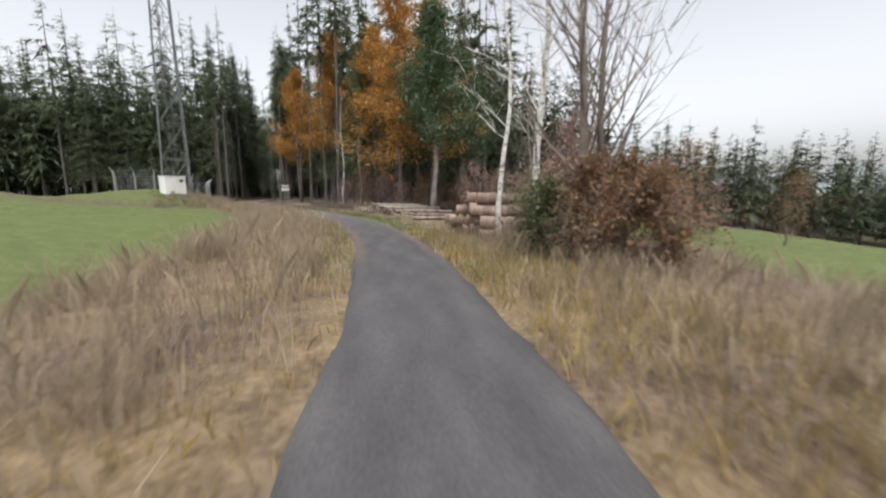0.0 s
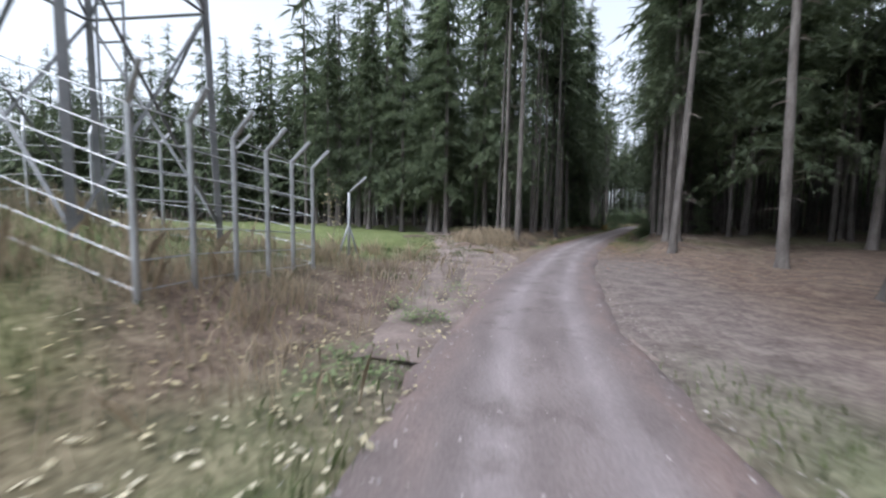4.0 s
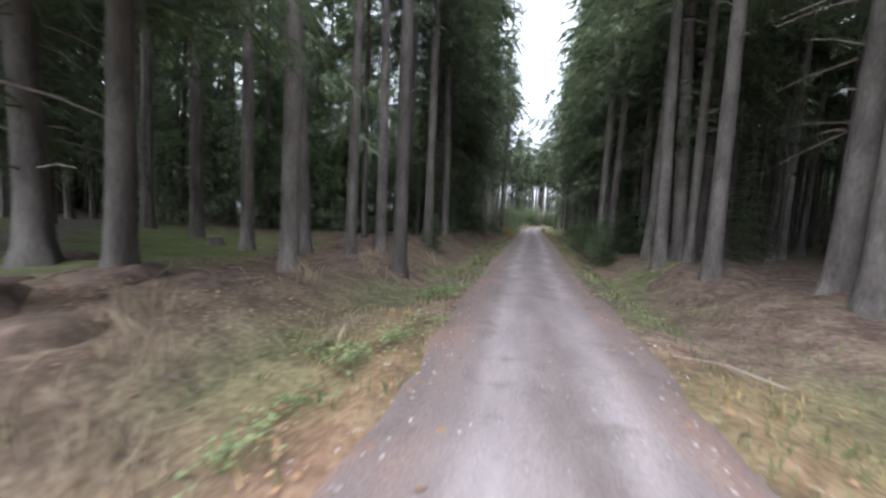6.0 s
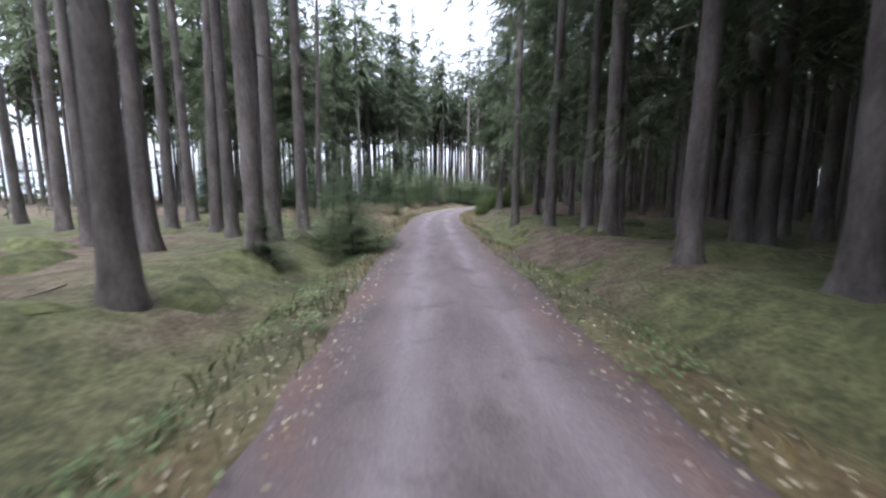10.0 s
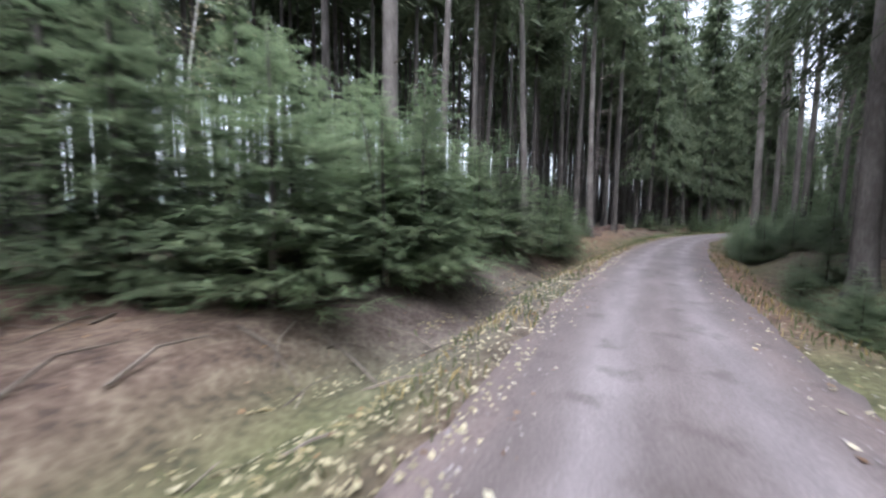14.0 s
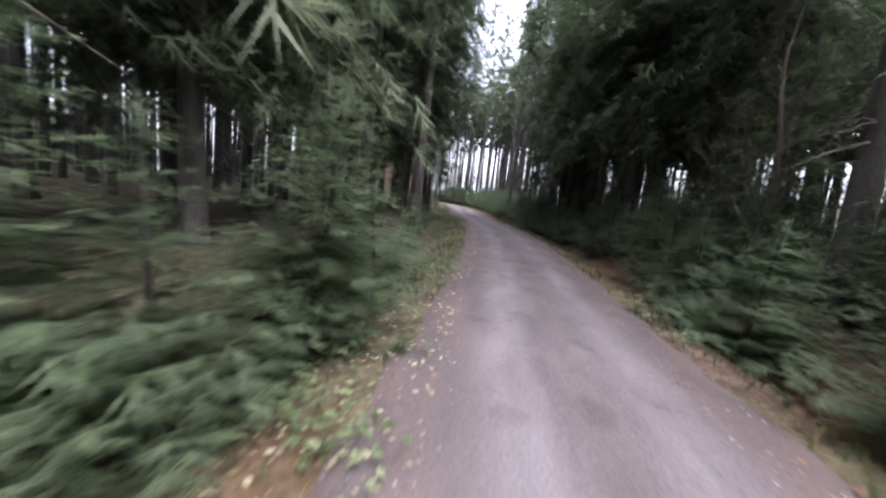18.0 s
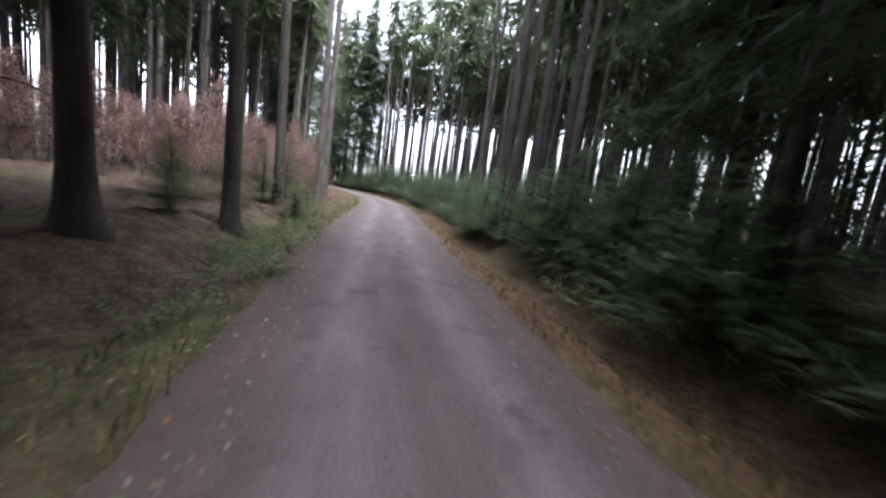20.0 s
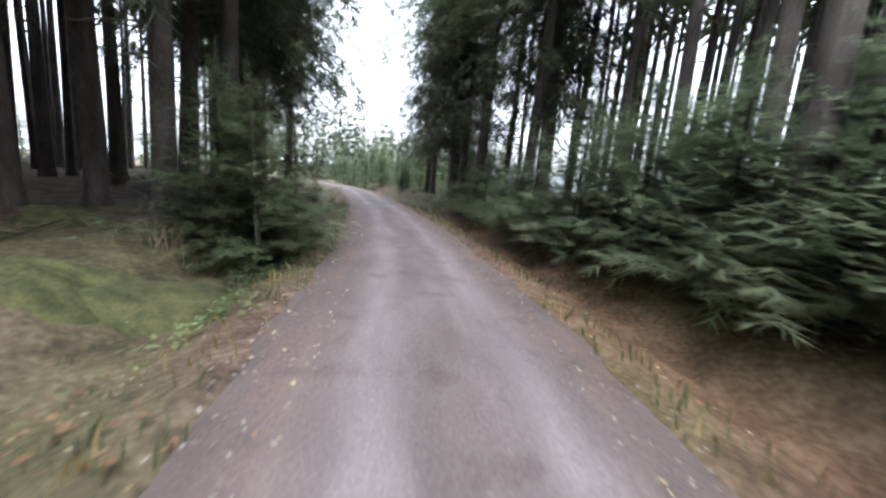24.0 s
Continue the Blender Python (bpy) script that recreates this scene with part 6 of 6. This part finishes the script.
def stump(x, y, r, tall, seed):
    q = random.Random(seed)
    ob = holder("tree_stump", x, y, ground_z(x, y) - 0.02, q.uniform(0, 360), label="old sawn tree stump with mossy bark", category="stump", group="stumps on the forest floor")
    n = 12
    lob = [1 + 0.12 * math.sin(4 * a * 6.283 / n + seed) + q.uniform(-0.04, 0.04) for a in range(n)]
    rows = ((-0.15, 1.75), (0.02, 1.45), (0.1, 1.15), (tall * 0.6, 1.02), (tall, 0.97))
    vs = [(r * k * lob[a] * math.cos(a * 6.283 / n), r * k * lob[a] * math.sin(a * 6.283 / n), z + (0.02 * math.sin(a + seed) if z == tall else 0)) for z, k in rows for a in range(n)]
    fs = [[k * n + a, k * n + (a + 1) % n, (k + 1) * n + (a + 1) % n, (k + 1) * n + a] for k in range(len(rows) - 1) for a in range(n)]
    link("bark", vs, fs, M_BARK, ob, True)
    top = [(0.98 * v[0], 0.98 * v[1], v[2] + 0.004) for v in vs[-n:]]
    link("cut_face", top, [list(range(n))], M_GREYLOG, ob)
    return ob


for k, (s0, d0) in enumerate(((113, 8.5), (117, 11), (121, 7.2), (126, 10), (131, -9), (124, -6.5), (186, -7.4), (190, -9.5), (193, -6.8), (197, -10.5), (201, -8.0), (208, -9.0), (88, 8.4), (82, -9.5), (288, -8.0), (292, -9.5))):
    stump(*lane(s0, d0)[:2], 0.17 + 0.03 * (k % 4), 0.22 + 0.06 * (k % 3), k)
M_STICK = material("fallen_sticks", [(0.1, 0.078, 0.062), (0.17, 0.14, 0.115), (0.25, 0.21, 0.18)], 0.9, 4, 0, island=0.3)
sq = random.Random(77)
sticks = Bundle()
for s0, s1, d0, d1, n in ((66, 112, -9, -2.0, 120), (66, 112, 2.0, 9, 90), (112, 150, -12, 12, 110), (176, 232, -10, -2.0, 160), (246, 296, -8, -2.0, 200), (28, 48, 2.4, 7, 160), (158, 176, -6, -2.2, 70)):
    for _ in range(n):
        x, y, _h = lane(sq.uniform(s0, s1), sq.uniform(d0, d1))
        if abs(lane_coords([x], [y])[1][0]) < 1.9:
            continue
        a, ln, r = sq.uniform(0, 6.283), sq.uniform(0.3, 1.5), sq.uniform(0.006, 0.02)
        ux, uy = math.cos(a) * ln, math.sin(a) * ln
        z0, z1 = ground_z(x, y), ground_z(x + ux, y + uy)
        vs, fs = tube([(x, y, z0 + 0.02), (x + ux * 0.5 + sq.uniform(-0.08, 0.08), y + uy * 0.5, (z0 + z1) / 2 + sq.uniform(0.02, 0.12)), (x + ux, y + uy, z1 + 0.02)], [r, r * 0.85, r * 0.5], 4, False)
        sticks.add(vs, fs)
tagged(sticks.done("fallen_sticks", M_STICK), "thin fallen sticks on the forest floor", "sticks", kind="stuff")


# ---- low growth and litter ----
def scatter(name, count, s0, s1, d0, d1, tall, wide, mat, seed, lean=0.5, clump=0.0, label="", category="grass", flat=False, per=14):
    """Blades of grass, or leaves lying flat, over a strip beside the lane, as one mesh."""
    r = np.random.RandomState(seed)
    if clump:
        c = max(8, count // per)
        cs, cd = r.uniform(s0, s1, c), r.uniform(d0, d1, c)
        i = r.randint(0, c, count)
        s, d = cs[i] + r.normal(0, clump, count), cd[i] + r.normal(0, clump, count)
    else:
        s, d = r.uniform(s0, s1, count), r.uniform(d0, d1, count)
    lx, ly, lh = (np.interp(s, LANE[:, 0], LANE[:, k]) for k in (1, 2, 3))
    x, y = lx + np.cos(lh) * d, ly + np.sin(lh) * d
    ok = np.abs(d) > width(s) / 2 - (3.0 if category == "gravel" else 0.5 if flat else -0.05)
    x, y, s, d = x[ok], y[ok], s[ok], d[ok]
    m = len(x)
    z = height(x, y, s, d)
    on_road = np.abs(d) < width(s) / 2 + 0.2
    z = np.where(on_road, np.maximum(z, 0.05 * (1 - np.minimum(1, (d / (width(s) / 2)) ** 2)) - 0.02), z)
    a = r.uniform(0, 6.283, m)
    base = np.stack([x, y, z], 1)
    if flat:
        z2 = z + 0.02 + r.uniform(0, max(tall, 0.02), m) ** 1.0
        k = wide * r.uniform(0.6, 1.4, m)
        u = np.stack([np.cos(a), np.sin(a), r.uniform(-0.35, 0.35, m)], 1) * k[:, None]
        v = np.stack([-np.sin(a), np.cos(a), r.uniform(-0.35, 0.35, m)], 1) * (k * 0.7)[:, None]
        c = np.stack([x, y, z2], 1)
        vs = np.stack([c - u, c - v * 0.8, c + u, c + v], 1).reshape(-1, 3)
        fs = np.arange(4 * m).reshape(-1, 4)
    else:
        h = tall * r.uniform(0.45, 1.15, m)
        w = wide * r.uniform(0.6, 1.4, m)
        off = np.stack([np.cos(a), np.sin(a)], 1) * (h * lean * r.uniform(0.1, 1.0, m))[:, None]
        b = r.uniform(0, 6.283, m)
        side = np.stack([np.cos(b), np.sin(b), np.zeros(m)], 1) * w[:, None]
        mid = base + np.concatenate([off * 0.35, (h * 0.6)[:, None]], 1)
        tip = base + np.concatenate([off, h[:, None]], 1)
        base[:, 2] -= 0.03
        vs = np.stack([base - side, base + side, mid + side * 0.7, tip, mid - side * 0.7], 1).reshape(-1, 3)
        k = np.arange(m)[:, None] * 5
        fs = k + np.array([[0, 1, 2, 3, 4]])
    ob = link(name, vs, fs, mat)
    return tagged(ob, label, category, kind="stuff")


DRY = dict(label="tall dry straw-coloured grass on the verge")
scatter("dry_grass", 9000, -8, 46, -4.8, -1.5, 0.6, 0.008, M_STRAW, 1, 0.7, 0.28, **DRY)
scatter("dry_grass", 5200, -8, 12, 1.5, 6.0, 0.55, 0.008, M_STRAW, 2, 0.7, 0.28, **DRY)
scatter("dry_grass", 1800, 12, 36, 1.6, 3.2, 0.25, 0.008, M_STRAW, 3, 0.8, 0.3, **DRY)
scatter("dry_grass", 2200, 66.6, 70.5, -5.8, -3.4, 0.75, 0.009, M_STRAW, 4, 0.6, 0.25, **DRY)
scatter("dry_grass", 2600, 138, 163, -7.5, -1.7, 0.5, 0.008, M_STRAW, 5, 0.8, 0.3, **DRY)
scatter("dry_grass", 2600, 254, 284, -4.2, -1.7, 0.32, 0.008, M_STRAW, 6, 0.9, 0.3, **DRY)
scatter("dry_grass", 1500, 44, 60, -6.5, -2.0, 0.4, 0.008, M_STRAW, 7, 0.8, 0.3, **DRY)
scatter("green_grass", 4500, 138, 166, -7.5, -1.5, 0.3, 0.008, M_GRASS, 19, 0.8, 0.3, label="rough green grass on the bank")
TUFT = dict(label="bleached grass tussocks with drooping dry blades", per=70)
scatter("grass_tussocks", 14000, -8, 44, -5.2, -1.7, 0.75, 0.0045, M_STRAW, 61, 0.9, 0.13, **TUFT)
scatter("grass_tussocks", 7000, -8, 14, 1.9, 6.0, 0.7, 0.0045, M_STRAW, 62, 0.9, 0.13, **TUFT)
scatter("grass_tussocks", 5200, 138, 162, -8.5, -1.9, 0.6, 0.0045, M_STRAW, 63, 0.9, 0.15, **TUFT)
scatter("grass_tussocks", 3800, 252, 290, -6.0, -2.2, 0.5, 0.0045, M_STRAW, 64, 0.9, 0.15, **TUFT)
scatter("grass_tussocks", 6500, 44, 60, -9.0, -3.2, 0.6, 0.0045, M_STRAW, 65, 0.9, 0.15, **TUFT)
scatter("grass_tussocks", 2200, 70, 110, -4.5, -1.9, 0.35, 0.0045, M_STRAW, 66, 0.9, 0.15, **TUFT)
M_WEED = material("verge_weeds", [(0.08, 0.12, 0.045), (0.14, 0.19, 0.078), (0.24, 0.28, 0.145)], 0.7, 2, 0, island=0.35, glow_through=0.35)
WEED = dict(label="leafy light green weeds along the track's edge", category="weeds", flat=True, per=60)
scatter("verge_weeds", 7000, 66, 136, -2.6, -1.35, 0.16, 0.035, M_WEED, 71, 0, 0.16, **WEED)
scatter("verge_weeds", 3000, 76, 136, 1.4, 2.6, 0.12, 0.032, M_WEED, 72, 0, 0.16, **WEED)
scatter("verge_weeds", 9000, 196, 300, -2.9, -1.5, 0.18, 0.036, M_WEED, 73, 0, 0.18, **WEED)
scatter("verge_weeds", 5200, 236, 272, -3.4, -1.6, 0.2, 0.038, M_WEED, 77, 0, 0.2, **WEED)
scatter("grass_tussocks", 420, 27, 30, 3.3, 4.6, 0.85, 0.007, M_STRAW, 67, 0.9, 0.2, **TUFT)
scatter("verge_weeds", 4200, 6, 50, 1.2, 2.3, 0.12, 0.03, M_WEED, 74, 0, 0.16, **WEED)
scatter("verge_weeds", 4200, 16, 56, -2.4, -1.15, 0.12, 0.03, M_WEED, 75, 0, 0.16, **WEED)
scatter("verge_weeds", 3600, 138, 166, -3.2, -1.4, 0.16, 0.034, M_WEED, 76, 0, 0.18, **WEED)
M_RUSTY = material("rusty_leaves", [(0.15, 0.085, 0.05), (0.23, 0.14, 0.085), (0.33, 0.22, 0.14)], 0.8, 2, 0, island=0.35, glow_through=0.3)
RUST = dict(label="brown leaves caught in low dry growth", category="leaves", flat=True, per=50)
scatter("dry_undergrowth", 9000, 250, 286, -8.0, -2.3, 0.3, 0.04, M_RUSTY, 81, 0, 0.35, **RUST)
scatter("dry_undergrowth", 6500, 28, 47, 2.6, 7.0, 0.12, 0.04, M_RUSTY, 82, 0, 0.3, **RUST)
scatter("dry_undergrowth", 5200, 64, 112, -6.5, -2.2, 0.12, 0.035, M_RUSTY, 83, 0, 0.3, **RUST)
scatter("dry_undergrowth", 4200, 176, 216, -5.5, -2.2, 0.14, 0.035, M_RUSTY, 84, 0, 0.3, **RUST)
GREEN = dict(label="short green grass along the track's edge")
scatter("green_grass", 5200, 6, 52, -2.1, -1.05, 0.13, 0.007, M_GRASS, 11, 0.7, 0.2, **GREEN)
scatter("green_grass", 5200, 6, 52, 1.05, 2.4, 0.13, 0.007, M_GRASS, 12, 0.7, 0.2, **GREEN)
scatter("green_grass", 9500, 42, 72, -9, -2.9, 0.16, 0.008, M_GRASS, 13, 0.7, 0.3, **GREEN)
scatter("green_grass", 9000, 72, 184, -3.0, -1.25, 0.14, 0.007, M_GRASS, 14, 0.8, 0.25, **GREEN)
scatter("green_grass", 9000, 72, 184, 1.25, 3.4, 0.13, 0.007, M_GRASS, 15, 0.8, 0.25, **GREEN)
scatter("green_grass", 9000, 184, 305, -3.2, -1.3, 0.15, 0.007, M_GRASS, 16, 0.8, 0.25, **GREEN)
scatter("green_grass", 6500, 184, 305, 1.3, 2.6, 0.13, 0.007, M_GRASS, 17, 0.8, 0.25, **GREEN)
scatter("green_grass", 9000, 300, 345, -20, 20, 0.25, 0.012, M_GRASS, 18, 0.8, 0.5, **GREEN)
scatter("yellow_grass", 9000, -8, 14, 1.05, 3.4, 0.28, 0.008, M_YELLOW_GRASS, 41, 0.9, 0.25, label="yellowed grass along the lane")
scatter("yellow_grass", 2600, -8, 20, -2.4, -1.1, 0.16, 0.008, M_YELLOW_GRASS, 42, 0.9, 0.25, label="yellowed grass along the lane")
scatter("yellow_grass", 3000, 72, 300, -2.6, -1.3, 0.14, 0.008, M_YELLOW_GRASS, 43, 0.9, 0.3, label="yellowed grass along the track")
scatter("yellow_grass", 2200, 72, 300, 1.3, 2.6, 0.14, 0.008, M_YELLOW_GRASS, 44, 0.9, 0.3, label="yellowed grass along the track")
LEAVES = dict(label="fallen pale yellow leaves on the verge", category="leaves", flat=True)
scatter("fallen_leaves", 2600, 46, 68, -4, -1.1, 0, 0.034, M_YELLOW_LEAF, 21, **LEAVES)
scatter("fallen_leaves", 5200, 100.5, 107, -5.2, -2.3, 0.22, 0.04, M_RED_LEAF, 30, clump=0.35, label="russet beech leaves and dead bracken on the forest floor", category="leaves", flat=True)
scatter("fallen_leaves", 3000, 80, 135, -2.4, -1.1, 0, 0.025, M_YELLOW_LEAF, 22, **LEAVES)
scatter("fallen_leaves", 2200, 80, 135, 1.1, 2.3, 0, 0.025, M_YELLOW_LEAF, 23, **LEAVES)
scatter("fallen_leaves", 8000, 150, 186, -3.2, -1.2, 0, 0.03, M_YELLOW_LEAF, 24, **LEAVES)
scatter("fallen_leaves", 1500, 146, 182, -1.4, 3.0, 0, 0.034, M_YELLOW_LEAF, 25, **LEAVES)
scatter("fallen_leaves", 4600, 186, 240, -2.9, -1.1, 0, 0.028, M_YELLOW_LEAF, 26, **LEAVES)
scatter("fallen_leaves", 2400, 236, 300, -2.8, 2.4, 0, 0.023, M_YELLOW_LEAF, 27, **LEAVES)
BROWN = dict(label="brown fallen leaves and needles on the forest floor", category="leaves", flat=True)
scatter("leaf_litter", 9000, 60, 110, -9, 9, 0, 0.032, M_BROWN_LEAF, 31, **BROWN)
scatter("leaf_litter", 9000, 166, 305, -7, 7, 0, 0.032, M_BROWN_LEAF, 32, **BROWN)

M_STONE = material("gravel_stone", [(0.16, 0.14, 0.14), (0.24, 0.21, 0.21), (0.34, 0.31, 0.3)], 0.85, 3, 0, island=0.3)
STONES = dict(label="loose gravel stones on the track", category="gravel", flat=True)
scatter("loose_gravel", 2600, 26, 110, -1.4, 1.4, 0, 0.016, M_STONE, 51, **STONES)
scatter("loose_gravel", 6500, 26, 300, -1.6, -0.95, 0, 0.02, M_STONE, 52, **STONES)
scatter("loose_gravel", 6500, 26, 300, 0.95, 1.6, 0, 0.02, M_STONE, 53, **STONES)
# low ridge far off beyond the clearing and the fields; its pale colour paints the haze
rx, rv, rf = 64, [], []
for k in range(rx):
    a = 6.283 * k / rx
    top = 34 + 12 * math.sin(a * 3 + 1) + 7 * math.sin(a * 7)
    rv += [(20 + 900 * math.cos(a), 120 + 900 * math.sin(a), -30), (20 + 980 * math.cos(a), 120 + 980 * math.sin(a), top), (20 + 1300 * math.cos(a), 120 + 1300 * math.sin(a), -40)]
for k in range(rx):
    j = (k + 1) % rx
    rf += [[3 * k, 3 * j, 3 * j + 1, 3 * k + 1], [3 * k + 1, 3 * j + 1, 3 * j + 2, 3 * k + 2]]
tagged(link("backdrop", rv, rf, M_FARHILL, smooth=True), "wooded ridge on the horizon with haze painted into its colour", "backdrop", kind="structure")

# the patterns that the copies were taken from are not needed any more
for ob in STORED:
    for o in (*ob.children_recursive, ob):
        bpy.data.objects.remove(o)
